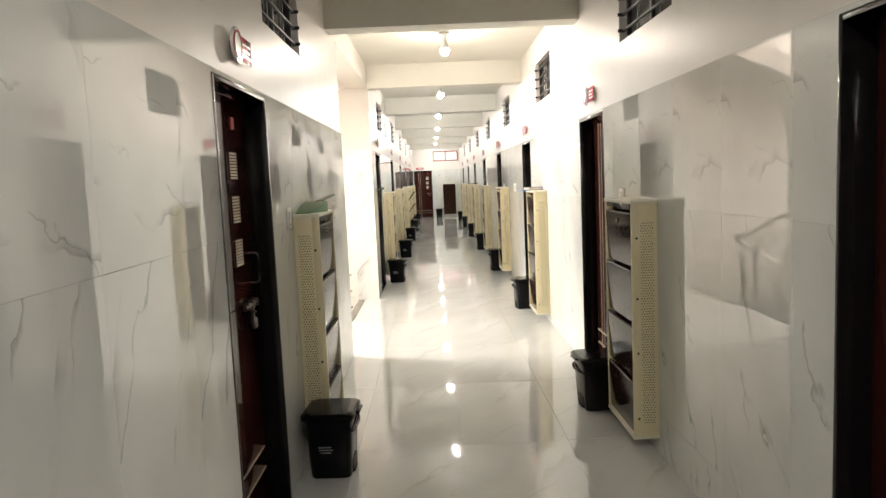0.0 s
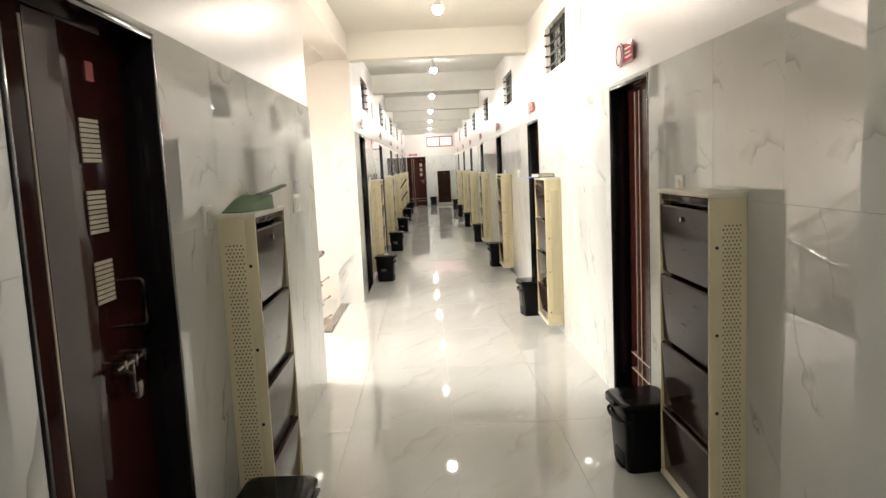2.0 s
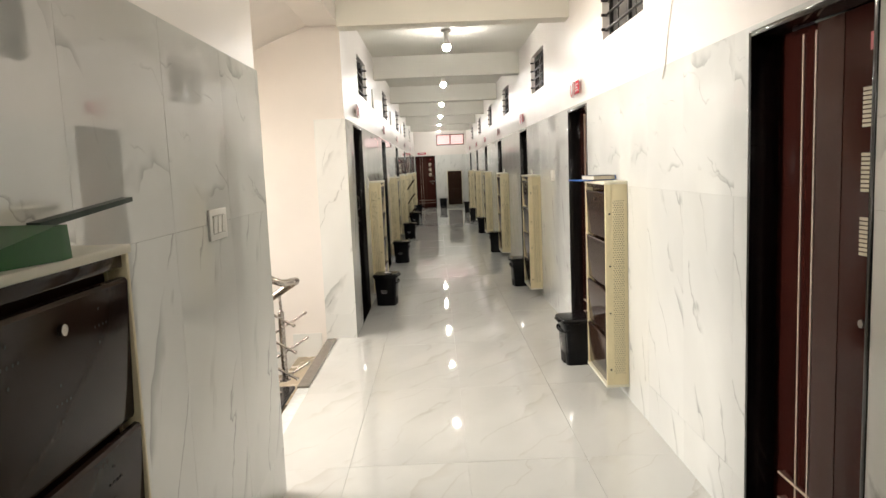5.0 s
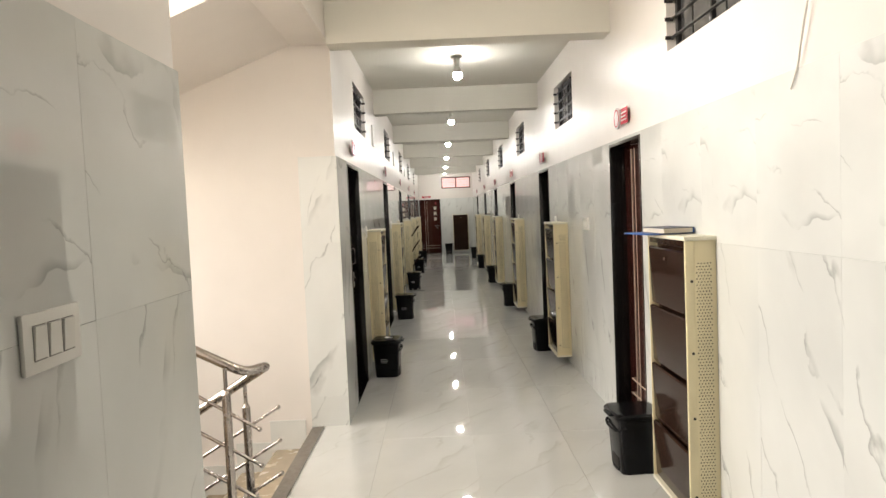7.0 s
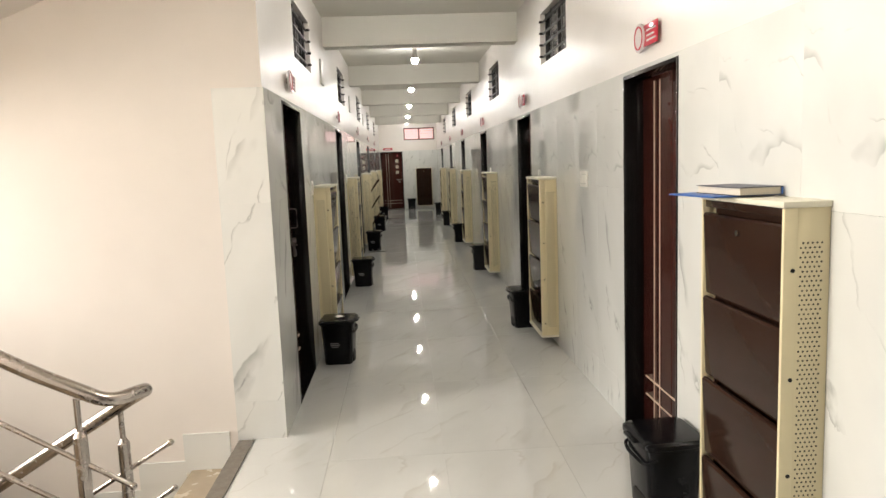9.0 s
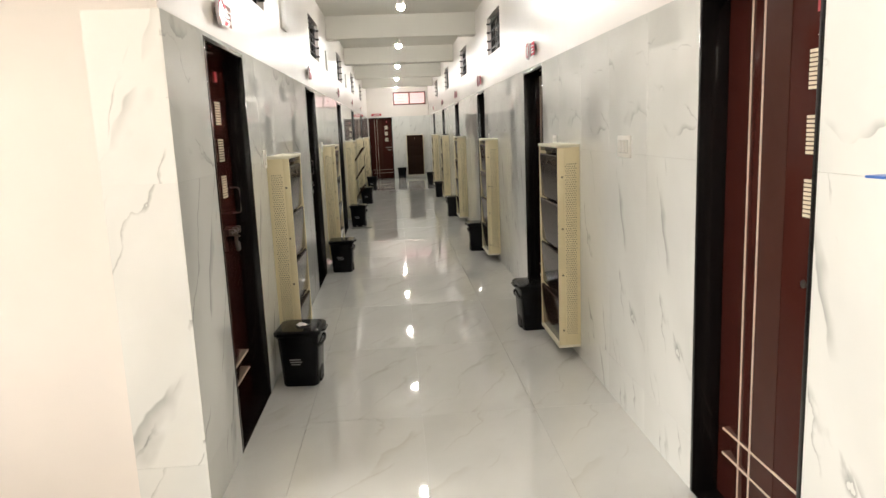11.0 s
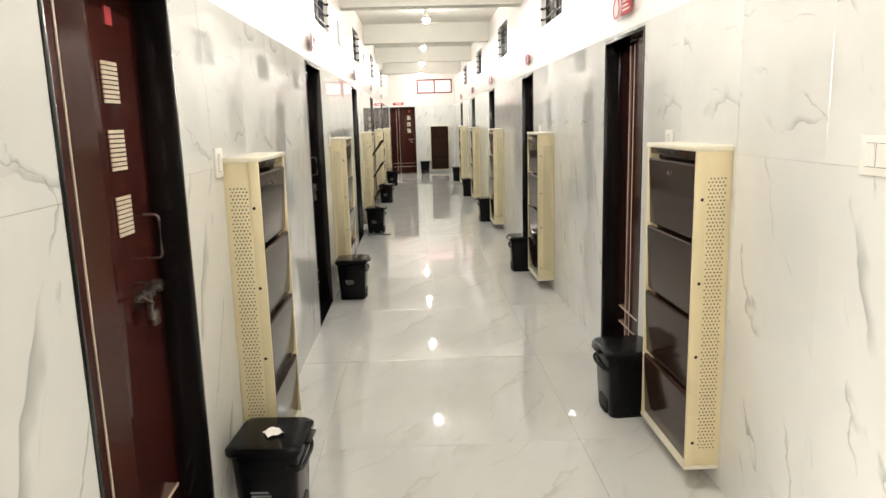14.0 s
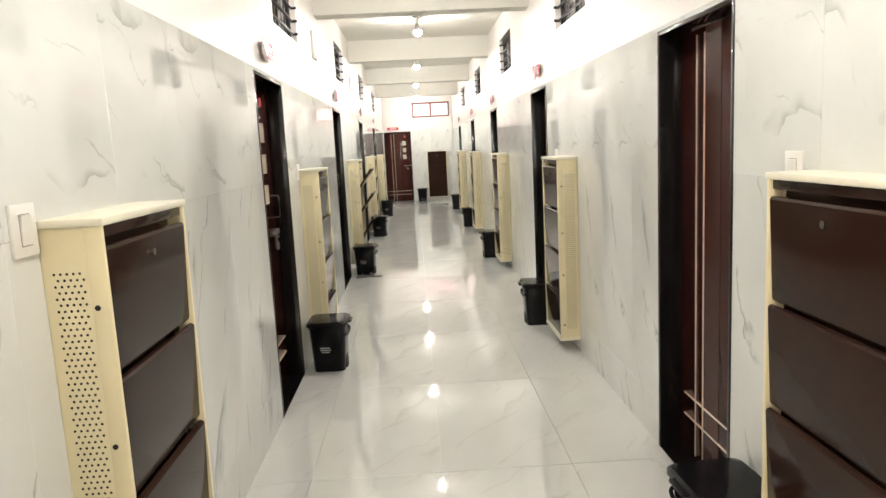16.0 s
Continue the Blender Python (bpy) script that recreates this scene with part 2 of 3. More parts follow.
def rounded(cx, cy, sx, sy, r, z, k=4):
    pts = []
    for i, (px, py) in enumerate(((1, 1), (-1, 1), (-1, -1), (1, -1))):
        for j in range(k + 1):
            a = math.pi / 2 * (i + j / k)
            pts.append((cx + px * (sx / 2 - r) + r * math.cos(a), cy + py * (sy / 2 - r) + r * math.sin(a), z))
    return pts


def tube(name, pts, r, mat, parent):
    """A bent tube as a mesh: rings swept along a polyline with rounded corners."""
    path = [Vector(pts[0])]
    for i in range(1, len(pts) - 1):
        a, b, c = Vector(pts[i - 1]), Vector(pts[i]), Vector(pts[i + 1])
        d = min((b - a).length, (c - b).length) * 0.4
        p, q = b + (a - b).normalized() * d, b + (c - b).normalized() * d
        for k in range(7):
            s = k / 6
            path.append(p * (1 - s) ** 2 + b * 2 * s * (1 - s) + q * s * s)
    path.append(Vector(pts[-1]))
    bm = bmesh.new()
    rings = []
    for i, p in enumerate(path):
        d = (path[min(i + 1, len(path) - 1)] - path[max(i - 1, 0)]).normalized()
        rot = d.to_track_quat("Z", "Y").to_matrix()
        rings.append([p + rot @ Vector((r * math.cos(t * math.pi / 6), r * math.sin(t * math.pi / 6), 0)) for t in range(12)])
    loft(bm, rings)
    return part(name, bm, mat, parent)


def finish(name, bm, mat, smooth=True):
    bmesh.ops.recalc_face_normals(bm, faces=bm.faces)
    me = bpy.data.meshes.new(name)
    bm.to_mesh(me)
    bm.free()
    me.materials.append(mat)
    if smooth:
        me.shade_smooth()
        me.set_sharp_from_angle(angle=radians(35))
    return me


def part(name, bm, mat, parent=None, label="", kind=""):
    ob = new(name, finish(name, bm, mat))
    ob.parent = parent
    return tagged(ob, label=label, kind=kind)


def thing(name, label, category, group="", kind="", m=None):
    ob = new(name)
    ob.empty_display_size = 0.1
    if m is not None:
        ob.matrix_basis = m
    return tagged(ob, label, category, group, kind)


def structure(name, bm, mat, label=""):
    return tagged(new(name, finish(name, bm, mat, False)), label=label, category=name.split("_")[0], kind="structure")


def left(y):
    return pose(XL, y, 0)


def right(y):
    return pose(XR, y, 0, 0, 0, 180)


def wall_cells(bm, x0, x1, y0, y1, z0, z1, holes):
    """A wall along y as blocks round its openings."""
    ys = sorted({y0, y1, *[v for h in holes for v in h[:2] if y0 < v < y1]})
    for a, b in zip(ys, ys[1:]):
        mid = (a + b) / 2
        gaps = sorted((h[2], h[3]) for h in holes if h[0] < mid < h[1])
        z = z0
        for lo, hi in gaps:
            if lo > z:
                box(bm, x0, x1, a, b, z, lo)
            z = hi
        if z < z1:
            box(bm, x0, x1, a, b, z, z1)


# ---- structure ----
TH, PROUD = 0.26, 0.010
doors_l = [(y, y + DOOR_WL, 0.0, DOOR_H) for y in LEFT_DOORS]
doors_r = [(y - DOOR_W, y, 0.0, DOOR_H) for y in RIGHT_DOORS]
wins_l = [(y, y + WIN_W, WIN_Z0, WIN_Z1) for y in LEFT_WINDOWS]
wins_r = [(y, y + WIN_W, WIN_Z0, WIN_Z1) for y in RIGHT_WINDOWS]

bm = bmesh.new()
wall_cells(bm, XR + PROUD, XR + TH, Y0, Y1, 0, CEIL, doors_r + wins_r)
wall_right = structure("wall_east", bm, M_PLASTER, "cream painted corridor wall above polished marble tiles")
bm = bmesh.new()
wall_cells(bm, XL - TH, XL - PROUD, Y0, STAIR0 - 0.012, 0, CEIL, doors_l + wins_l)
wall_left_a = structure("wall_west_1", bm, M_PLASTER, "cream painted corridor wall above polished marble tiles")
bm = bmesh.new()
wall_cells(bm, XL - 0.30, XL - PROUD, STAIR1 + 0.012, Y1, 0, CEIL, doors_l + wins_l)
wall_left_b = structure("wall_west_2", bm, M_PLASTER, "cream painted corridor wall above polished marble tiles")

EWX0, EWX1, EWZ0, EWZ1 = 0.15, 1.27, 2.50, 2.94
ED0 = -0.735
bm = bmesh.new()
box(bm, XL - 0.3, ED0, Y1, Y1 + 0.24, 0, DOOR_H)
box(bm, XL - 0.3, EWX0, Y1, Y1 + 0.24, DOOR_H, CEIL)
box(bm, ED0 + DOOR_W, EWX0, Y1, Y1 + 0.24, 0, DOOR_H)
box(bm, ED0, ED0 + DOOR_W, Y1 + 0.2, Y1 + 0.24, 0, DOOR_H)
box(bm, EWX1, XR + TH, Y1, Y1 + 0.24, 0, CEIL)
box(bm, EWX0, EWX1, Y1, Y1 + 0.24, 0, EWZ0)
box(bm, EWX0, EWX1, Y1, Y1 + 0.24, EWZ1, CEIL)
wall_end = structure("wall_north", bm, M_PLASTER, "cream painted end wall with a high window")
bm = bmesh.new()
box(bm, XL - 0.3, XR + TH, Y0 - 0.2, Y0, 0, CEIL)
structure("wall_south", bm, M_PLASTER, "plain cream wall closing the corridor")

bm = bmesh.new()
box(bm, XL - 0.3, XR + 0.3, Y0 - 0.2, Y1 + 0.24, CEIL, CEIL + 0.15)
for y in BEAMS:
    box(bm, XL - PROUD, XR + PROUD, y, y + 0.23, BEAM, CEIL + 0.001)
structure("ceiling", bm, M_CEIL, "cream painted ceiling crossed by shallow concrete beams")
bm = bmesh.new()
box(bm, -1.04, XR + TH, Y0 - 0.2, Y1 + 0.2, -0.15, -0.010)
floor = structure("floor", bm, M_GROUT, "polished white marble tile floor with thin grey joints")

# stairwell shell
bm = bmesh.new()
box(bm, SX - 0.2, XL - 0.30, STAIR1 + 0.012, STAIR1 + 0.25, -2.0, 6.0)
structure("wall_stair_north", bm, M_PLASTER, "cream plaster stairwell wall")
bm = bmesh.new()
box(bm, SX - 0.2, XL - TH, STAIR0 - 0.25, STAIR0 - 0.014, -2.0, 6.0)
structure("wall_stair_south", bm, M_PLASTER, "cream plaster stairwell wall")
bm = bmesh.new()
# made-up opening behind the added stairwell lamp, out of view
SW = (7.5, 10.0, 1.6, 3.7)
wall_cells(bm, SX - 0.2, SX, STAIR0 - 0.25, STAIR1 + 0.25, -2.0, 6.0, [SW])
structure("wall_stair_west", bm, M_PLASTER, "unseen cream plaster stairwell wall with an added tall opening")
bm = bmesh.new()
box(bm, XL - 0.30, XL - 0.02, STAIR0 - 0.012, STAIR1 + 0.012, CEIL + 0.15, 6.0)
box(bm, SX - 0.2, XL, STAIR0 - 0.25, STAIR1 + 0.25, 6.0, 6.15)
structure("ceiling_stair", bm, M_CEIL, "cream stairwell ceiling and upper wall")

bm = bmesh.new()
box(bm, XL - 0.30, XL - 0.012, STAIR0 - 0.011, STAIR1 + 0.011, 2.97, CEIL - 0.001)
structure("beam_stair", bm, M_PLASTER, "cream plastered beam over the stairwell opening")

# ---- doors ----


def make_door(W, u0, bolted):
    d = thing("door_1", "dark maroon laminate door set in a black granite frame", "door", "room doors", "structure")
    H = DOOR_H
    for nm, y0, y1 in (("jamb", 0.001, 0.022), ("jamb", W - 0.022, W - 0.001)):
        bm = bmesh.new()
        box(bm, -0.16, 0.003, y0, y1, 0, H - 0.001, 0.002)
        part(nm, bm, M_JAMB, d, "polished black granite jamb")
    bm = bmesh.new()
    box(bm, -0.16, 0.003, 0.0225, W - 0.0225, H - 0.022, H - 0.001, 0.002)
    part("frame_head", bm, M_JAMB, d, "polished black granite head")
    bm = bmesh.new()
    box(bm, -0.20, 0.0, 0.0225, W - 0.0225, -0.008, 0.004)
    part("threshold", bm, M_JAMB, d, "black granite threshold")
    bm = bmesh.new()
    box(bm, -0.15, -0.11, 0.024, W - 0.024, 0.008, H - 0.024, 0.002)
    leaf = part("leaf", bm, M_LEAF, d)
    bm = bmesh.new()
    box(bm, -0.1110, -0.1078, 0.30, 0.46, 0.008, H - 0.026)
    part("panel_band", bm, M_LEAF2, leaf, "browner laminate band")
    for u in (0.20, 0.285):
        bm = bmesh.new()
        box(bm, -0.1110, -0.1065, u, u + 0.009, 0.03, H - 0.05)
        part("inlay_line", bm, M_LINE, leaf, "thin cream inlay")
    for z in (0.20, 0.31):
        bm = bmesh.new()
        box(bm, -0.1110, -0.1060, 0.07, W - 0.06, z, z + 0.009)
        part("inlay_line", bm, M_LINE, leaf, "thin cream inlay")
    for z in (1.345, 1.55, 1.755):
        bm = bmesh.new()
        box(bm, -0.1110, -0.1070, u0, u0 + 0.11, z - 0.062, z + 0.062)
        inset = part("inset_back", bm, M_LEAF2, leaf, "dark inset backing")
        bm = bmesh.new()
        for k in range(9):
            zz = z - 0.060 + k * 0.0142
            box(bm, -0.1072, -0.1030, u0 + 0.002, u0 + 0.108, zz, zz + 0.0098)
        part("lattice_inset", bm, M_IVORY, leaf, "ivory lattice inset")
    if bolted:
        # bolt: two staples, a sliding bar, a hasp
        bm = bmesh.new()
        rod(bm, (-0.0880, 0.55, 1.08), (-0.0880, 0.775, 1.08), 0.008)
        for y in (0.60, 0.68, 0.75):
            box(bm, -0.1110, -0.0780, y - 0.011, y + 0.011, 1.06, 1.10, 0.003)
        box(bm, -0.0900, -0.0700, 0.625, 0.64, 0.99, 1.08, 0.003)
        rod(bm, (-0.0880, 0.58, 1.08), (-0.0450, 0.575, 1.06), 0.006)
        part("sliding_bolt", bm, M_DARKSTEEL, leaf, "steel sliding bolt")
        bm = bmesh.new()
        box(bm, -0.0930, -0.0720, 0.655, 0.70, 0.96, 1.015, 0.008)
        part("padlock", bm, M_DARKSTEEL, leaf, "hanging steel padlock")
        tube("pull_handle", [(-0.1100, 0.735, 1.18), (-0.0600, 0.735, 1.18), (-0.0600, 0.735, 1.33), (-0.1100, 0.735, 1.33)], 0.0045, M_DARKSTEEL, leaf)
    else:
        bm = bmesh.new()
        rod(bm, (-0.112, u0 + 0.02, 1.06), (-0.104, u0 + 0.02, 1.06), 0.014, 16)
        part("keyhole", bm, M_DARKSTEEL, leaf, "small round keyhole plate")
    bm = bmesh.new()
    box(bm, -0.1110, -0.1075, 0.60, 0.645, 1.93, 1.985)
    part("sticker", bm, M_STICKER, leaf, "small red sticker")
    return d


def make_sign():
    s = thing("room_sign", "round white and oblong red acrylic room sign above a door", "sign", "room signs")
    bm = bmesh.new()
    box(bm, 0.0105, 0.016, 0.36, 0.58, 2.205, 2.315, 0.002)
    plate = part("plate", bm, M_SIGNRED, s, "glossy red acrylic plate")
    bm = bmesh.new()
    for z, a, b in ((2.278, 0.43, 0.56), (2.252, 0.43, 0.54), (2.228, 0.43, 0.565)):
        box(bm, 0.0155, 0.0175, a, b, z, z + 0.009)
    part("lettering", bm, M_SIGNWHITE, plate, "pale unreadable lettering")
    bm = bmesh.new()
    rod(bm, (0.012, 0.33, 2.26), (0.024, 0.33, 2.26), 0.075, 32)
    disc = part("disc", bm, M_SIGNWHITE, s, "white acrylic disc")
    bm = bmesh.new()
    bmesh.ops.create_cone(bm, cap_ends=False, segments=32, radius1=0.062, radius2=0.062, depth=0.004,
                          matrix=pose(0.025, 0.33, 2.26, 0, 90, 0))
    bmesh.ops.solidify(bm, geom=bm.faces[:], thickness=0.008)
    part("ring", bm, M_SIGNRED, disc, "thin red ring")
    bm = bmesh.new()
    rod(bm, (-0.010, 0.33, 2.26), (0.012, 0.33, 2.26), 0.02)
    part("spacer", bm, M_STEEL, s, "wall spacer")
    bm = bmesh.new()
    box(bm, -0.010, 0.0105, 0.44, 0.50, 2.24, 2.28)
    part("backing", bm, M_SIGNWHITE, s, "pale backing block")
    return s


def make_window():
    w = thing("window_1", "high barred window with black frame and obscured glass", "window", "transom windows", "structure")
    x0, x1 = -0.10, -0.06
    for nm, a, b, c, d in (("frame_bar", 0, 0.04, WIN_Z0, WIN_Z1), ("frame_bar", WIN_W - 0.04, WIN_W, WIN_Z0, WIN_Z1),
                           ("frame_bar", 0.04, WIN_W - 0.04, WIN_Z0, WIN_Z0 + 0.035), ("frame_bar", 0.04, WIN_W - 0.04, WIN_Z1 - 0.035, WIN_Z1),
                           ("mullion", WIN_W / 2 - 0.02, WIN_W / 2 + 0.02, WIN_Z0 + 0.035, WIN_Z1 - 0.035)):
        bm = bmesh.new()
        box(bm, x0, x1, a + 0.001, b - 0.001, c + 0.001, d - 0.001, 0.003)
        part(nm, bm, M_WINFRAME, w, "black painted frame bar")
    for a, b in ((0.04, WIN_W / 2 - 0.02), (WIN_W / 2 + 0.02, WIN_W - 0.04)):
        bm = bmesh.new()
        box(bm, -0.09, -0.082, a, b, WIN_Z0 + 0.035, WIN_Z1 - 0.035)
        part("pane", bm, M_PANE, w, "grey obscured glass pane")
    for k in range(4):
        z = WIN_Z0 + 0.07 + k * 0.103
        bm = bmesh.new()
        box(bm, -0.046, -0.030, 0.012, WIN_W - 0.012, z, z + 0.012, 0.002)
        part("grille_bar", bm, M_WINFRAME, w, "black horizontal grille bar")
    for y in (0.06, 0.28, 0.70, 0.92):
        bm = bmesh.new()
        box(bm, -0.052, -0.046, y, y + 0.022, WIN_Z0 + 0.002, WIN_Z1 - 0.002)
        part("grille_upright", bm, M_WINFRAME, w, "black upright grille bar")
    for y in (0.0015, WIN_W - 0.0115):
        bm = bmesh.new()
        for k in range(4):
            z = WIN_Z0 + 0.07 + k * 0.103
            box(bm, -0.046, 0.0, y, y + 0.010, z - 0.004, z + 0.016)
        part("grille_lugs", bm, M_WINFRAME, w, "black grille fixing lugs")
    return w


RW, RD, RZ0, RZ1 = 0.58, 0.152, 0.085, 1.485     # shoe rack: width, depth, bottom, top


def make_rack(label, open_fronts=False, dots=False):
    r = thing("shoe_rack", label, "shoe rack", "corridor shoe racks")
    bm = bmesh.new()
    box(bm, 0.002, 0.006, 0.002, RW - 0.002, RZ0 + 0.02, RZ1 - 0.022)
    body = part("back_panel", bm, M_CREAM, r)
    for s in (0, 1):
        y0, y1 = (0.0, 0.012) if s == 0 else (RW - 0.012, RW)
        bm = bmesh.new()
        box(bm, 0.001, RD - 0.045, y0, y1, RZ0 + 0.018, RZ1 - 0.02, 0.0015)
        side = part("side_panel", bm, M_CREAM, r, "cream perforated side panel")
        bm = bmesh.new()
        e = -0.0012 if s == 0 else RW + 0.0012
        zz, row = RZ0 + 0.10, 0
        while zz < RZ1 - 0.12:
            for k in range(5):
                x = 0.028 + k * 0.0150 + (0.0075 if row % 2 else 0)
                vs = [bm.verts.new((x + 0.0036 * math.cos(a * math.pi / 3), e, zz + 0.0036 * math.sin(a * math.pi / 3))) for a in range(6)]
                bm.faces.new(vs)
            zz += 0.0150
            row += 1
        part("perforated_field", bm, M_HOLE, side, "rows of small round holes", "stuff")
        bm = bmesh.new()
        p0, p1 = (-0.004, 0.010) if s == 0 else (RW - 0.010, RW + 0.004)
        box(bm, RD - 0.0445, RD, p0, p1, RZ0 + 0.018, RZ1 - 0.02, 0.003)
        post = part("corner_post", bm, M_CREAM, r, "cream folded steel post")
        for z in (0.21, 0.60, 0.92, 1.27):
            bm = bmesh.new()
            ye = p0 if s == 0 else p1
            rod(bm, (RD - 0.030, ye - 0.002, z), (RD - 0.030, ye + 0.002, z), 0.007, 10)
            part("screw", bm, M_HOLE, post, "dark screw head")
    bm = bmesh.new()
    box(bm, 0.001, RD + 0.006, -0.008, RW + 0.008, RZ1 - 0.020, RZ1, 0.004)
    part("top", bm, M_CREAMTOP, r, "pale cream top sheet")
    bm = bmesh.new()
    box(bm, 0.001, RD + 0.003, -0.005, RW + 0.005, RZ0, RZ0 + 0.018, 0.003)
    part("base", bm, M_CREAMTOP, r, "pale cream bottom sheet")
    bm = bmesh.new()
    box(bm, RD - 0.035, RD - 0.008, 0.012, RW - 0.012, RZ1 - 0.050, RZ1 - 0.021, 0.004)
    part("top_rail", bm, M_DRAWER, r, "dark brown upper rail")
    pitch = (RZ1 - 0.055 - RZ0 - 0.025) / 4
    for k in range(4):
        z0 = RZ0 + 0.022 + k * pitch
        h = pitch - 0.012
        bm = bmesh.new()
        # a pressed sheet front that leans out, rolled over at its upper edge
        prof = [(RD - 0.034, 0), (RD - 0.018, 0.0), (RD - 0.014, 0.008), (RD - 0.002, h - 0.022), (RD - 0.001, h - 0.010),
                (RD - 0.006, h - 0.002), (RD - 0.016, h), (RD - 0.030, h - 0.010), (RD - 0.036, h - 0.03)]
        lean = radians(34) if open_fronts and k > 0 else 0.0
        rings = []
        for y in (0.012, RW - 0.012):
            ring = []
            for px, pz in prof:
                dx = px - (RD - 0.02)
                ring.append((RD - 0.02 + dx * math.cos(lean) + pz * math.sin(lean), y, z0 + pz * math.cos(lean) - dx * math.sin(lean)))
            rings.append(ring)
        loft(bm, rings)
        front = part("drop_front", bm, M_DRAWER, r, "dark brown enamelled drop front")
        if k == 3:
            bm = bmesh.new()
            rod(bm, (RD - 0.008, RW / 2, z0 + h - 0.055), (RD + 0.006, RW / 2, z0 + h - 0.055), 0.011, 14)
            part("lock", bm, M_STEEL, front, "small chrome lock")
        if dots and not open_fronts:
            bm = bmesh.new()
            for cy, cz in ((0.13, 0.24), (0.43, 0.24), (0.28, 0.13)):
                for dy, dz in ((-0.016, 0), (0, 0), (0.016, 0), (0, 0.034), (0, -0.034), (0.030, 0)):
                    z = z0 + cz + dz
                    x = RD - 0.0132 + 0.0125 * (cz + dz - 0.008) / (h - 0.03)
                    vs = [bm.verts.new((x, cy + dy + 0.0035 * math.cos(a * math.pi / 3), z + 0.0035 * math.sin(a * math.pi / 3))) for a in range(6)]
                    bm.faces.new(vs)
            part("vent_hole_cluster", bm, M_HOLE, front, "clusters of tiny vent holes", "stuff")
    # added dark block fills the carcass at the rear, as shade in the gaps
    bm = bmesh.new()
    box(bm, 0.012, RD - 0.050, 0.014, RW - 0.014, RZ0 + 0.02, RZ1 - 0.024)
    part("gap_shade_block", bm, M_DRAWER, r, "dark filler block standing for shade in the gaps")
    return r


def make_bin(label="black plastic pedal bin with a hinged lid"):
    """Front towards +x."""
    b = thing("pedal_bin", label, "bin", "corridor bins")
    bm = bmesh.new()
    loft(bm, [rounded(0, 0, 0.180, 0.20, 0.03, 0.0), rounded(0, 0, 0.186, 0.206, 0.03, 0.012), rounded(0, 0, 0.215, 0.235, 0.035, 0.305),
              rounded(0, 0, 0.222, 0.242, 0.035, 0.308), rounded(0, 0, 0.222, 0.242, 0.035, 0.318)])
    part("bucket", bm, M_BIN, b)
    bm = bmesh.new()
    loft(bm, [rounded(0, 0, 0.235, 0.255, 0.035, 0.319), rounded(0, 0, 0.245, 0.265, 0.038, 0.325), rounded(0, 0, 0.245, 0.265, 0.038, 0.343),
              rounded(0, 0, 0.225, 0.245, 0.036, 0.354), rounded(0, 0, 0.19, 0.21, 0.03, 0.356)])
    lid = part("lid", bm, M_BIN, b)
    bm = bmesh.new()
    box(bm, 0.118, 0.140, -0.05, 0.05, 0.328, 0.342, 0.004)
    part("lid_lip", bm, M_BIN, lid)
    tube("carry_handle", [(0.075, -0.115, 0.28), (0.108, -0.112, 0.262), (0.114, -0.07, 0.245), (0.114, 0.07, 0.245), (0.108, 0.112, 0.262), (0.075, 0.115, 0.28)], 0.007, M_BIN, b)
    bm = bmesh.new()
    loft(bm, [rounded(0.082, 0, 0.04, 0.09, 0.012, 0.006), rounded(0.082, 0, 0.04, 0.09, 0.012, 0.020)])
    part("pedal", bm, M_BIN, b)
    bm = bmesh.new()
    box(bm, 0.080, 0.1005, -0.052, 0.052, 0.022, 0.085, 0.004)
    part("pedal_recess", bm, M_HOLE, b, "dark pedal recess")
    bm = bmesh.new()
    for z, a, c in ((0.17, -0.03, 0.02), (0.155, -0.025, 0.03), (0.14, -0.01, 0.018)):
        box(bm, -0.035 + a * 0.4, -0.005 + c * 0.8, -0.1105 - (z - 0.15) * 0.08, -0.1085 - (z - 0.15) * 0.08, z, z + 0.007)
    part("print", bm, M_BINEDGE, b, "worn pale print")
    b.scale = (1.24, 1.2, 1.07)
    return b


def make_switch(name, w, h, n, label):
    s = thing(name, label, "switch")
    bm = bmesh.new()
    box(bm, 0.0, 0.010, 0, w, 0, h, 0.003)
    plate = part("plate", bm, M_SWITCH, s)
    for k in range(n):
        span = (w - 0.05) / n
        bm = bmesh.new()
        a = 0.025 + k * span
        p, q = a + 0.005, a + span - 0.005
        loft(bm, [[(0.009, p, 0.025), (0.009, q, 0.025), (0.009, q, h - 0.025), (0.009, p, h - 0.025)],
                  [(0.012, p + 0.001, 0.026), (0.012, q - 0.001, 0.026), (0.016, q - 0.001, h - 0.026), (0.016, p + 0.001, h - 0.026)]])
        part("rocker", bm, M_SWITCH, plate)
        # slightly larger grey plate draws the rocker's shadow outline
        bm = bmesh.new()
        box(bm, 0.0095, 0.0106, a + 0.0035, a + span - 0.0035, 0.0232, h - 0.0232)
        part("rocker_shade", bm, M_GAPSHADE, plate, "thin grey plate painted as shade round the rocker")
    return s


def place_all(proto, poses, base=None):
    proto.matrix_basis = poses[0] @ Matrix.Diagonal((*proto.scale, 1))
    out = [proto] + [copy_thing(proto, m) for m in poses[1:]]
    if base:
        for i, o in enumerate(out):
            o.name = f"{base}_{i + 1}"
    return out


made = place_all(make_door(DOOR_WL, 0.525, True), [left(y) for y in LEFT_DOORS]) + place_all(make_door(DOOR_W, 0.575, False), [right(y) for y in RIGHT_DOORS]) + place_all(make_door(DOOR_W, 0.54, True), [pose(ED0, Y1 - 0.010, 0, 0, 0, -90)])
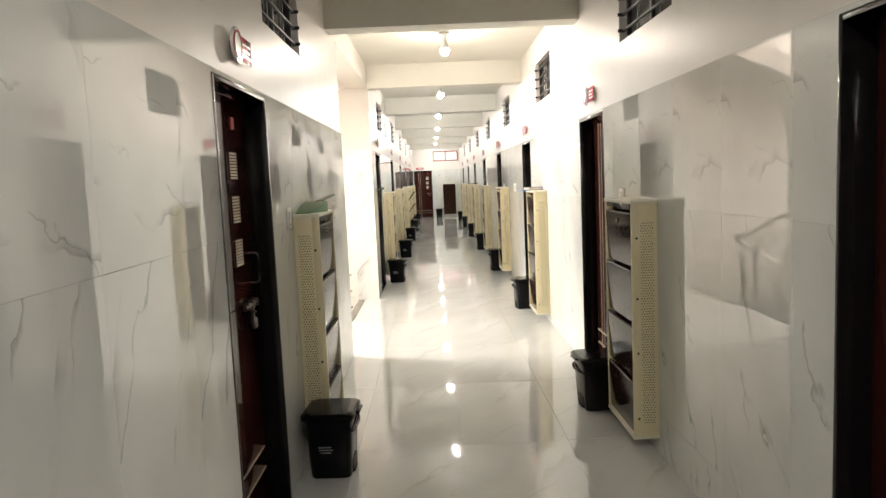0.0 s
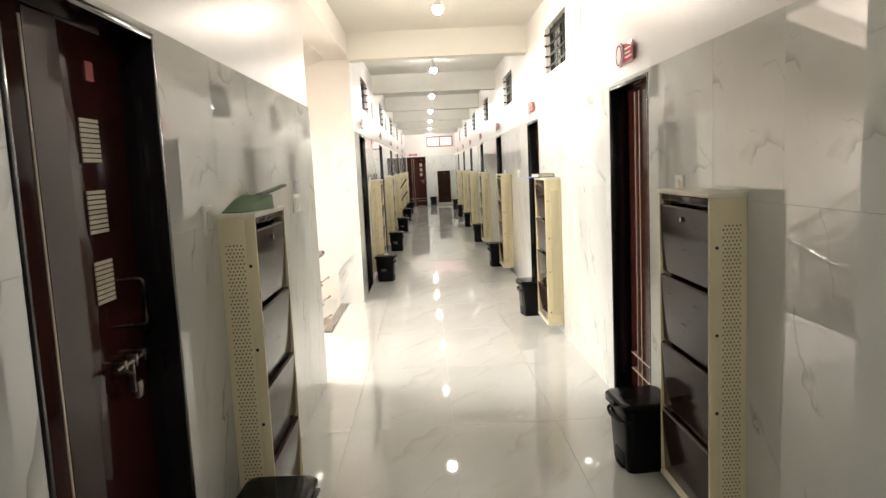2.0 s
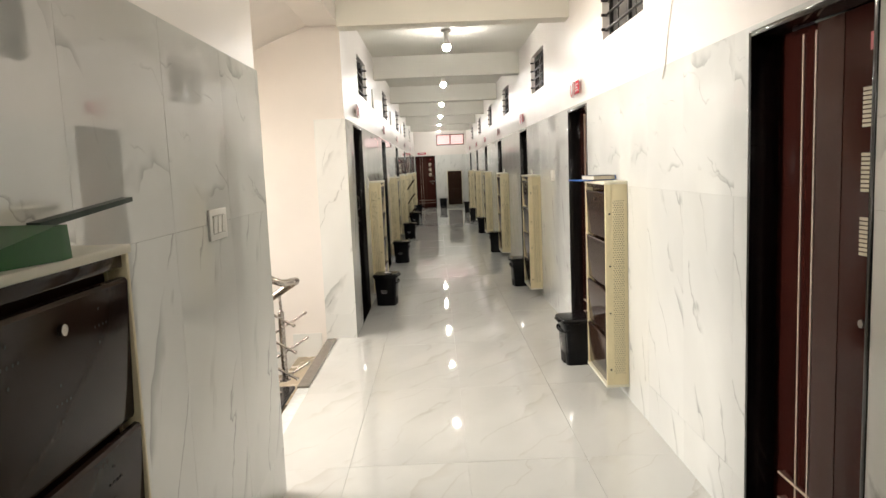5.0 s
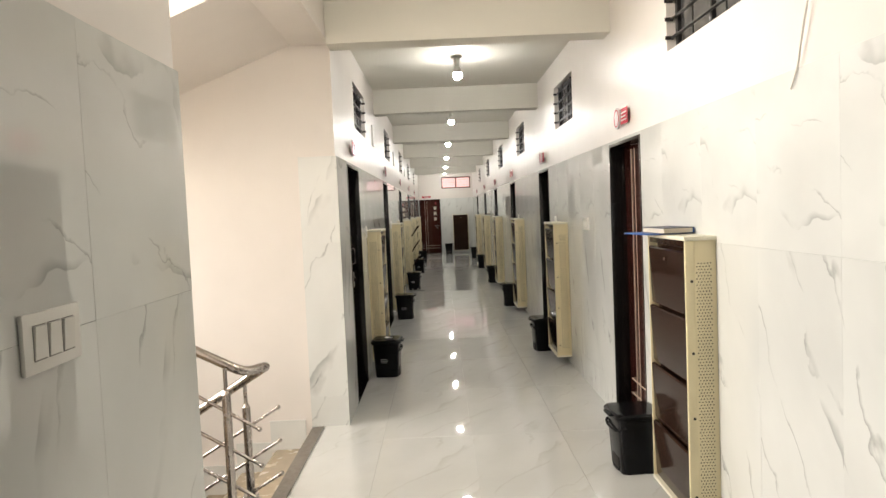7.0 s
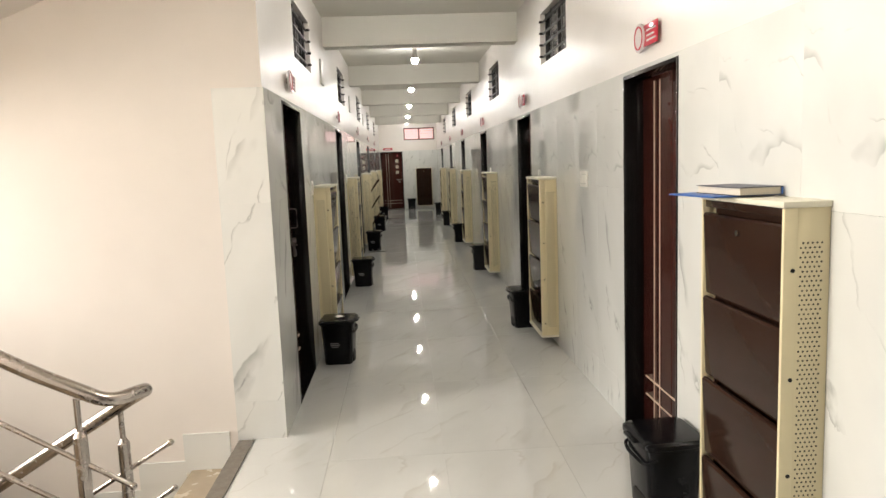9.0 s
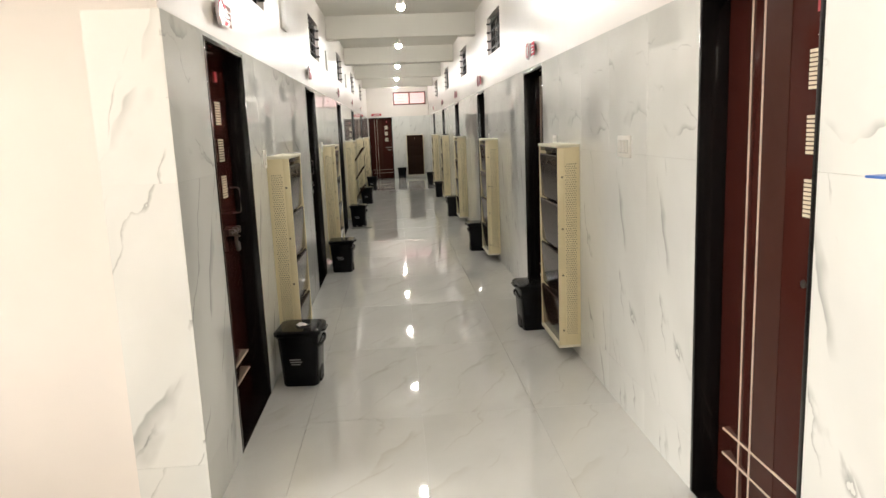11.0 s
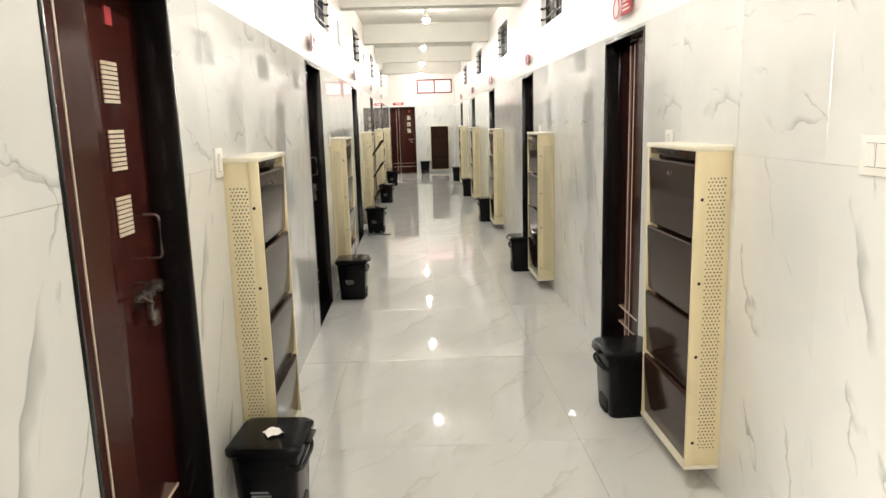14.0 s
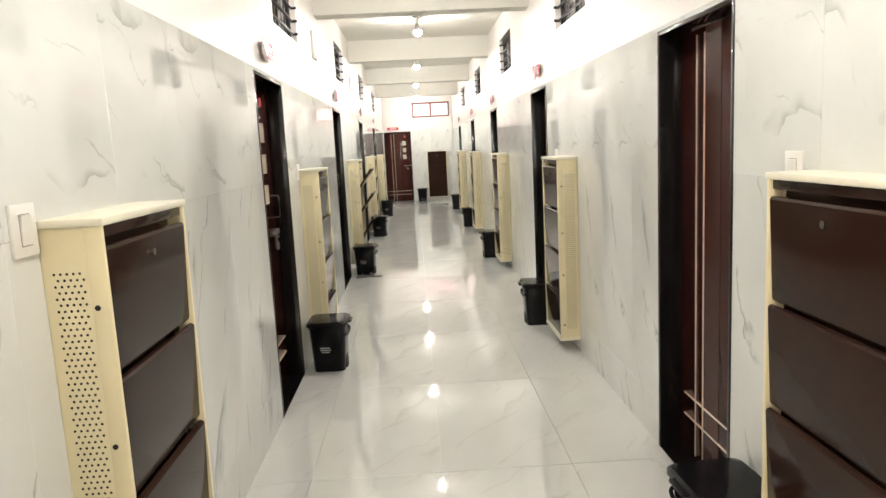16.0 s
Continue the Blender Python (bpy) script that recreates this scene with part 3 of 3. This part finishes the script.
for i, o in enumerate(made):
    o.name = f"door_{i + 1}"
place_all(make_sign(), [left(y) for y in LEFT_DOORS[1:]] + [right(y) for y in RIGHT_DOORS[1:]])
place_all(make_window(), [left(y) for y in LEFT_WINDOWS] + [right(y + WIN_W) for y in RIGHT_WINDOWS], "window")
rack_label = "cream steel shoe rack with four dark brown drop fronts"
place_all(make_rack(rack_label, dots=True), [left(4.69), right(4.54 + RW), right(0.85 + RW)])
place_all(make_rack(rack_label), [left(y) for y in (12.30, 16.02, 23.7, 27.55)] + [right(y + RW) for y in (8.30, 12.10, 15.75, 19.45, 23.15, 26.95)] + [pose(0.54, Y1 - 0.012, 0, 0, 0, -90)])
place_all(make_rack("cream steel shoe rack with its dark drop fronts hanging open", True), [left(19.95)])
bins_l = [4.52, 12.02, 15.73, 19.66, 23.56, 27.4]
bins_r = [5.42, 9.25, 12.95, 16.68, 20.46, 24.35, 28.3]
random.seed(4)
place_all(make_bin(), [pose(XL + 0.185, y, 0, 0, 0, random.uniform(-5, 5)) for y in bins_l]
          + [pose(XR - 0.160, y, 0, 0, 0, 180 + random.uniform(-6, 6)) for y in bins_r] + [pose(0.34, Y1 - 0.16, 0, 0, 0, -90)])
triple = "white three-gang switch plate on the marble tiles"
place_all(make_switch("switch_board", 0.20, 0.115, 3, triple), [left(6.265) @ pose(0, 0, 1.388), right(11.29) @ pose(0, 0, 1.43)])
# small white brackets beside the racks, built with the switch plate's shape
single = "small white bracket plate on the marble tiles"
place_all(make_switch("rack_bracket", 0.10, 0.12, 1, single),
          [left(4.51) @ pose(0, 0, 1.41), left(12.19) @ pose(0, 0, 1.41), left(15.92) @ pose(0, 0, 1.41), right(5.30) @ pose(0, 0, 1.42), right(12.85) @ pose(0, 0, 1.42), right(16.5) @ pose(0, 0, 1.42)])

# ---- lamps ----


def make_bulb(mat, label):
    b = thing("ceiling_bulb", label, "lamp", "corridor bulbs")
    bm = bmesh.new()
    rod(bm, (0, 0, CEIL - 0.025), (0, 0, CEIL), 0.055, 24)
    part("ceiling_rose", bm, M_SWITCH, b, "white round plate")
    bm = bmesh.new()
    rod(bm, (0, 0, CEIL - 0.11), (0, 0, CEIL - 0.025), 0.024, 16, 0.03)
    part("holder", bm, M_SWITCH, b, "white lamp holder")
    bm = bmesh.new()
    ball(bm, (0, 0, CEIL - 0.195), 0.048)
    bmesh.ops.bisect_plane(bm, geom=bm.verts[:] + bm.edges[:] + bm.faces[:], plane_co=(0, 0, CEIL - 0.180), plane_no=(0, 0, 1), clear_outer=True)
    part("globe", bm, mat, b, "glowing globe")
    bm = bmesh.new()
    rod(bm, (0, 0, CEIL - 0.179), (0, 0, CEIL - 0.11), 0.0475, 24, 0.026)
    part("bulb_base", bm, M_SWITCH, b, "white bulb base")
    return b


place_all(make_bulb(M_BULB, "lit white LED bulb in a round ceiling holder"), [pose(XM - 0.02, y, 0) for y in BULBS])
place_all(make_bulb(M_BAYBULB, "lit warm bright bulb in a round ceiling holder"), [pose(XM - 0.02, 8.3, 0)])

# ---- stairs ----
T, RISE = 0.28, 0.17
YD = 8.98     # between the two flights
bm = bmesh.new()
box(bm, -1.045, -0.955, YD - 0.1, STAIR1 - 0.004, -0.012, 0.004)
structure("trim_1", bm, M_STRIP, "dark grey granite nosing strip at the stair head")
bm = bmesh.new()
box(bm, -1.50, -1.06, STAIR0 - 0.010, YD - 0.10, -0.012, 0.010, 0.003)
structure("trim_2", bm, M_JAMB, "polished black granite slab at the stair foot")


def make_flight(name, label, x0, z0, y0, y1, n, dz):
    f = thing(name, label, "stairs", kind="structure")
    for k in range(n):
        xa = x0 - k * T
        zt = z0 + dz * (k + (1 if dz > 0 else 0)) if dz > 0 else z0 + dz * (k + 1)
        bm = bmesh.new()
        box(bm, xa - T - 0.02, xa, y0, y1, zt - 0.17, zt, 0.004)
        part("step", bm, M_STEP, f)
    return f


make_flight("stairs_1", "beige stone flight going down", -1.046, 0.0, YD, STAIR1 + 0.028, 9, -RISE)
make_flight("stairs_2", "beige stone flight going up", -1.50, 0.0, STAIR0 - 0.012, YD - 0.06, 7, RISE)
bm = bmesh.new()
box(bm, SX, -3.48, STAIR0 - 0.01, STAIR1 + 0.028, 1.15, 1.36)
structure("landing_1", bm, M_STEP, "beige stone half landing")
bm = bmesh.new()
box(bm, SX, -3.5, STAIR0 - 0.01, STAIR1 + 0.028, -1.75, -1.55)
box(bm, SX, -1.0, STAIR0 - 0.01, STAIR1 + 0.028, -2.1, -1.95)
structure("landing_2", bm, M_STEP, "beige stone lower landing")
# sloping underside of the flight above
bm = bmesh.new()
xa, za, xb, zb = -3.55, 1.98, -1.053, 2.985
loft(bm, [[(xa, y, za), (xb, y, zb), (xb, y, zb + 0.25), (xa, y, za + 0.25)] for y in (YD + 0.03, STAIR1 + 0.028)])
structure("ceiling_flight", bm, M_PLASTER, "cream plastered underside of the upper flight")
bm = bmesh.new()
for k in range(6):
    xs = -1.10 - k * T
    zt = -k * RISE
    box(bm, xs - T, xs + 0.0, STAIR1 + 0.0, STAIR1 + 0.0115, zt - 0.19, zt + 0.06)
structure("baseboard", bm, M_WALL, "pale stepped stone skirting beside the stairs")

rail = thing("stair_railing", "polished stainless steel stair railing with two flights of rails", "railing")
PX = -1.17
end = (-0.98, 9.0, 0.83)
tube("handrail", [(-3.0, 8.70, 1.98), (-1.35, 8.72, 0.97), (-1.08, 8.76, 0.82), (-0.98, 8.88, 0.83), (-1.12, 9.03, 0.74), (-3.0, 9.06, -0.40)], 0.027, M_STEEL, rail)
for nm, y in (("newel_post", 8.70), ("newel_post", 9.05)):
    bm = bmesh.new()
    zt = 0.72 if y < 9 else 0.55
    rod(bm, (PX, y, 0.0), (PX, y, zt), 0.024, 16)
    rod(bm, (PX, y, zt), (PX, y, zt + 0.02), 0.024, 16, 0.012)
    rod(bm, (PX, y, zt + 0.01), (PX, y, zt + (0.14 if y < 9 else 0.16)), 0.011)
    rod(bm, (PX, y, 0.010), (PX, y, 0.022), 0.045, 20)
    part(nm, bm, M_STEEL, rail)
for k in range(3):
    z = 0.52 - k * 0.20
    bm = bmesh.new()
    rod(bm, (-1.0, 8.70, z), (-3.0, 8.70, z + 1.21), 0.0095)
    ball(bm, (-1.0, 8.70, z), 0.014)
    part("cross_rail", bm, M_STEEL, rail)
    bm = bmesh.new()
    rod(bm, (-0.98, 9.05, z + 0.02), (-3.0, 9.05, z - 1.2), 0.0095)
    ball(bm, (-0.98, 9.05, z + 0.02), 0.014)
    part("cross_rail", bm, M_STEEL, rail)
for x in (-2.0, -2.85):
    bm = bmesh.new()
    rod(bm, (x, 8.70, (-1.50 - x) / T * RISE), (x, 8.70, 0.82 + (-1.08 - x) * 0.605), 0.022, 14)
    part("post", bm, M_STEEL, rail)

# ---- end window and its daylight ----
w = thing("window_end", "brown wooden two-pane window with white bars, daylight behind", "window", kind="structure")
for a, b, c, d in ((EWX0, EWX1, EWZ0, EWZ0 + 0.045), (EWX0, EWX1, EWZ1 - 0.045, EWZ1), (EWX0, EWX0 + 0.045, EWZ0 + 0.045, EWZ1 - 0.045),
                   (EWX1 - 0.045, EWX1, EWZ0 + 0.045, EWZ1 - 0.045), ((EWX0 + EWX1) / 2 - 0.025, (EWX0 + EWX1) / 2 + 0.025, EWZ0 + 0.045, EWZ1 - 0.045)):
    bm = bmesh.new()
    box(bm, a + 0.001, b - 0.001, Y1 - 0.005, Y1 + 0.06, c + 0.001, d - 0.001, 0.003)
    part("frame_bar", bm, M_WOOD, w)
for a, b in ((EWX0 + 0.045, (EWX0 + EWX1) / 2 - 0.025), ((EWX0 + EWX1) / 2 + 0.025, EWX1 - 0.045)):
    bm = bmesh.new()
    box(bm, a, b, Y1 + 0.03, Y1 + 0.035, EWZ0 + 0.045, EWZ1 - 0.045)
    pane = part("pane", bm, M_GLASS, w)
    pane.visible_shadow = False
    for k in range(3):
        bm = bmesh.new()
        z = EWZ0 + 0.12 + k * 0.1
        box(bm, a, b, Y1 + 0.08, Y1 + 0.09, z, z + 0.010)
        part("window_bar", bm, M_WIRE, w, "thin pale bar")
bm = bmesh.new()
box(bm, -1.5, 3.0, Y1 + 0.9, Y1 + 0.92, 1.5, 4.0)
structure("backdrop_1", bm, M_SKY, "bright hazy daylight")
bm = bmesh.new()
box(bm, -0.62, -0.28, Y1 - 0.010, Y1 - 0.001, 2.16, 2.24, 0.002)
s = tagged(new("door_plate", finish("door_plate", bm, M_SIGNRED)), "small red name plate above the end door", "sign")
bm = bmesh.new()
box(bm, -0.55, -0.34, Y1 - 0.013, Y1 - 0.0095, 2.185, 2.215)
part("lettering", bm, M_SIGNWHITE, s, "pale unreadable lettering")

# added warm area lamp that brightens the stairwell; no source is known there
lamp = bpy.data.lights.new("stair_fill_light", "AREA")
lamp.shape, lamp.size, lamp.size_y, lamp.energy, lamp.color = "RECTANGLE", 2.3, 1.9, STAIR_POWER, (1.0, 0.95, 0.88)
lo = new("stair_fill_light", lamp)
lo.matrix_world = look((SX + 0.02, 8.75, 2.65), (0.0, 8.75, 2.0))

# ---- small things ----
pan = thing("dustpan", "green plastic dustpan lying on a shoe rack", "dustpan", m=pose(XL + 0.075, 4.95, RZ1, 0, 0, -14))
bm = bmesh.new()
loft(bm, [[(-0.07, -0.20, 0.0), (0.07, -0.20, 0.0), (0.07, -0.20, 0.004), (-0.07, -0.20, 0.004)],
          [(-0.075, 0.06, 0.0), (0.075, 0.06, 0.0), (0.075, 0.06, 0.065), (-0.075, 0.06, 0.065)],
          [(-0.06, 0.10, 0.0), (0.06, 0.10, 0.0), (0.055, 0.10, 0.062), (-0.055, 0.10, 0.062)]])
part("scoop", bm, M_GREEN, pan)
bm = bmesh.new()
loft(bm, [[(-0.016, 0.08, 0.055), (0.016, 0.08, 0.055), (0.016, 0.08, 0.068), (-0.016, 0.08, 0.068)],
          [(-0.014, 0.34, 0.092), (0.014, 0.34, 0.092), (0.014, 0.34, 0.102), (-0.014, 0.34, 0.102)]])
part("handle", bm, M_GREENDARK, pan, "dark green handle")

folder = thing("folder", "blue plastic folder under a book on a shoe rack", "folder", m=pose(XR - 0.11, 8.74, RZ1, 0, 0, 8))
bm = bmesh.new()
box(bm, -0.15, 0.09, -0.13, 0.17, 0.0, 0.006, 0.002)
part("cover", bm, M_BLUE, folder)
book = thing("book", "dark hardback book lying on a blue folder", "book", m=pose(XR - 0.10, 8.70, RZ1 + 0.006, 0, 0, 4))
bm = bmesh.new()
box(bm, -0.075, 0.075, -0.145, 0.145, 0.003, 0.027)
part("pages", bm, M_PAGES, book, "cream page block")
for z in (0.0, 0.027):
    bm = bmesh.new()
    box(bm, -0.08, 0.08, -0.15, 0.15, z, z + 0.003)
    part("cover", bm, M_COVER, book)
bm = bmesh.new()
box(bm, 0.0755, 0.080, -0.15, 0.15, 0.003, 0.027)
part("spine", bm, M_BLUE, book, "blue spine")

bm = bmesh.new()
bmesh.ops.create_grid(bm, x_segments=6, y_segments=6, size=0.035)
for v in bm.verts:
    v.co.z = 0.008 + 0.012 * noise.noise(v.co * 40)
bmesh.ops.solidify(bm, geom=bm.faces[:], thickness=0.001)
paper = tagged(new("paper_scrap", finish("paper_scrap", bm, M_PAPER)), "crumpled white paper scrap on a bin lid", "paper")
paper.matrix_basis = pose(XL + 0.20, 12.0, 0.382, 0, 0, 30)

for dx, rz in ((0.0, 20), (0.11, -12)):
    sl = thing("slipper", "worn grey rubber slipper beside a bin", "slipper", "pair of slippers", m=pose(XL + 0.18 + dx, 19.38, 0.0, 0, 0, rz + 90))
    bm = bmesh.new()
    loft(bm, [rounded(0, 0, 0.085, 0.23, 0.040, 0.0), rounded(0, 0, 0.09, 0.235, 0.042, 0.016)])
    part("sole", bm, M_SLIPPER, sl)
    tube("strap", [(-0.042, 0.0, 0.014), (-0.02, 0.035, 0.05), (0.02, 0.035, 0.05), (0.042, 0.0, 0.014)], 0.006, M_SLIPPER, sl)

for y in (13.5, 17.35, 21.2):
    box_thing = thing("junction_box", "cream square junction box high on the wall", "junction box", "wall boxes", m=pose(XL - PROUD, y, 2.49))
    bm = bmesh.new()
    box(bm, 0.0, 0.02, 0.0, 0.24, 0.0, 0.25, 0.004)
    part("cover", bm, M_SWITCH, box_thing)
    bm = bmesh.new()
    box(bm, 0.0195, 0.022, 0.025, 0.215, 0.025, 0.225, 0.001)
    part("inset", bm, M_PLASTER, box_thing)

cable = thing("cable", "thin white cable hanging loose on the wall", "cable")
tube("strand", [(XR + 0.002, 7.35, 2.9), (XR + 0.0, 7.34, 2.6), (XR - 0.012, 7.45, 2.3), (XR - 0.006, 7.52, 2.12), (XR - 0.01, 7.56, 2.05)], 0.004, M_WIRE, cable)

# ---- tiles, last ----
GAP, GAP_FLOOR, TILT = 0.0003, 0.0006, 0.06
tilts = random.Random(11)
tile_cache = {}


def tile(parent, mat, size, cut, m, axis):
    """A tile cut to cut = (u0, u1, v0, v1) within its full size; like cuts share a mesh."""
    key = (mat.name, axis) + tuple(round(c, 3) for c in cut)
    if key not in tile_cache:
        bm = bmesh.new()
        u0, u1, v0, v1 = cut
        gap = GAP_FLOOR if axis == "z" else GAP
        u0, u1, v0, v1 = u0 + gap, u1 - gap, v0 + gap, v1 - gap
        e = min(0.0005, (u1 - u0) / 4, (v1 - v0) / 4)
        rings = []
        for d, s in ((-0.0095, 0.0), (-e, 0.0), (0.0, e)):
            q = [(u0 + s, v0 + s), (u1 - s, v0 + s), (u1 - s, v1 - s), (u0 + s, v1 - s)]
            rings.append([(d, a, b) if axis == "x" else ((a, b, d) if axis == "z" else (a, d, b)) for a, b in q])
        loft(bm, rings)
        tile_cache[key] = finish("tile", bm, mat, False)
    ob = new("tile", tile_cache[key])
    ob.parent = parent
    mid = Vector(((cut[0] + cut[1]) / 2, (cut[2] + cut[3]) / 2, 0))
    mid = Vector((0, mid.x, mid.y)) if axis == "x" else (mid if axis == "z" else Vector((mid.x, 0, mid.y)))
    a, b, c = (tilts.uniform(-TILT, TILT) for _ in range(3))
    ob.matrix_basis = m @ Matrix.Translation(mid) @ pose(0, 0, 0, a, b, c * 0.1 if axis == "z" else c) @ Matrix.Translation(-mid)
    return ob


COURSES = [(0.0, 0.24), (0.24, 1.45), (1.45, TILE_TOP)]
TW = 0.60


def tile_wall(parent, x, turn, y0, y1, doors, start):
    """Courses of tiles on a wall that runs along y, cut round the doors."""
    y = start
    while y < y1:
        a, b = max(y, y0), min(y + TW, y1)
        for r, (z0, z1) in enumerate(COURSES):
            spans = [(a, b, z0, z1)]
            for d0, d1, _, dh in doors:
                nxt = []
                for p, q, lo, hi in spans:
                    if q <= d0 or p >= d1:
                        nxt.append((p, q, lo, hi))
                        continue
                    if p < d0:
                        nxt.append((p, d0, lo, hi))
                    if q > d1:
                        nxt.append((d1, q, lo, hi))
                    if hi > dh + 0.01:
                        nxt.append((max(p, d0), min(q, d1), max(lo, dh), hi))
                spans = nxt
            for p, q, lo, hi in spans:
                if q - p < 0.012 or hi - lo < 0.012:
                    continue
                vz = lo - z0 + (1.3 * r)
                if turn:
                    m = Matrix.Translation((x, y + TW, z0 - 1.3 * r)) @ pose(0, 0, 0, 0, 0, 180)
                    cut = (y + TW - q, y + TW - p, vz, vz + hi - lo)
                else:
                    m = Matrix.Translation((x, y, z0 - 1.3 * r))
                    cut = (p - y, q - y, vz, vz + hi - lo)
                tile(parent, M_WALLTOP if r == 2 else (M_WALLR if turn else M_WALL), None, cut, m, "x")
        y += TW


tile_wall(wall_right, XR, True, Y0, Y1 - 0.012, doors_r, 0.07 - 6 * TW)
tile_wall(wall_left_a, XL, False, Y0, STAIR0, doors_l, STAIR0 - 17 * TW)
tile_wall(wall_left_b, XL, False, STAIR1, Y1 - 0.012, doors_l, STAIR1)
# pillar return and end wall
for r, (z0, z1) in enumerate(COURSES):
    tile(wall_left_b, M_RETURN, None, (0.0, 0.30, 1.3 * r, 1.3 * r + z1 - z0), pose(XL - 0.30, STAIR1 + 0.010, z0 - 1.3 * r, 0, 0, 0) @ Matrix.Diagonal((1, -1, 1, 1)), "y")
    x = ED0 + DOOR_W
    while x < XR:
        b = min(x + TW, XR)
        tile(wall_end, M_RETURN, None, (0.0, b - x, 1.3 * r, 1.3 * r + z1 - z0), pose(x, Y1 - 0.010, z0 - 1.3 * r) @ Matrix.Diagonal((1, -1, 1, 1)), "y")
        x += TW
# floor tiles
FW, FL = 0.655, 1.30
cols = [XM - 0.855 - 0.655 * k for k in (1, 0)]
xs = [0.195 - 2 * FW, 0.195 - FW, 0.195, 0.195 + FW]
for i, x in enumerate(xs):
    y = Y0 - (0.0 if i % 2 else 0.0)
    while y < Y1:
        a, b = max(x, XL - 0.19), min(x + FW, XR + 0.005)
        q = min(y + FL, Y1)
        if a > XL - 0.05 or not (y < STAIR1 and q > STAIR0):
            a2 = max(a, XL - 0.012) if not (y < STAIR1 and q > STAIR0) else a
            tile(floor, M_FLOOR, None, (a2 - x, b - x, 0.0, q - y), pose(x, y, 0), "z")
        else:
            tile(floor, M_FLOOR, None, (a - x, b - x, 0.0, q - y), pose(x, y, 0), "z")
        y += FL
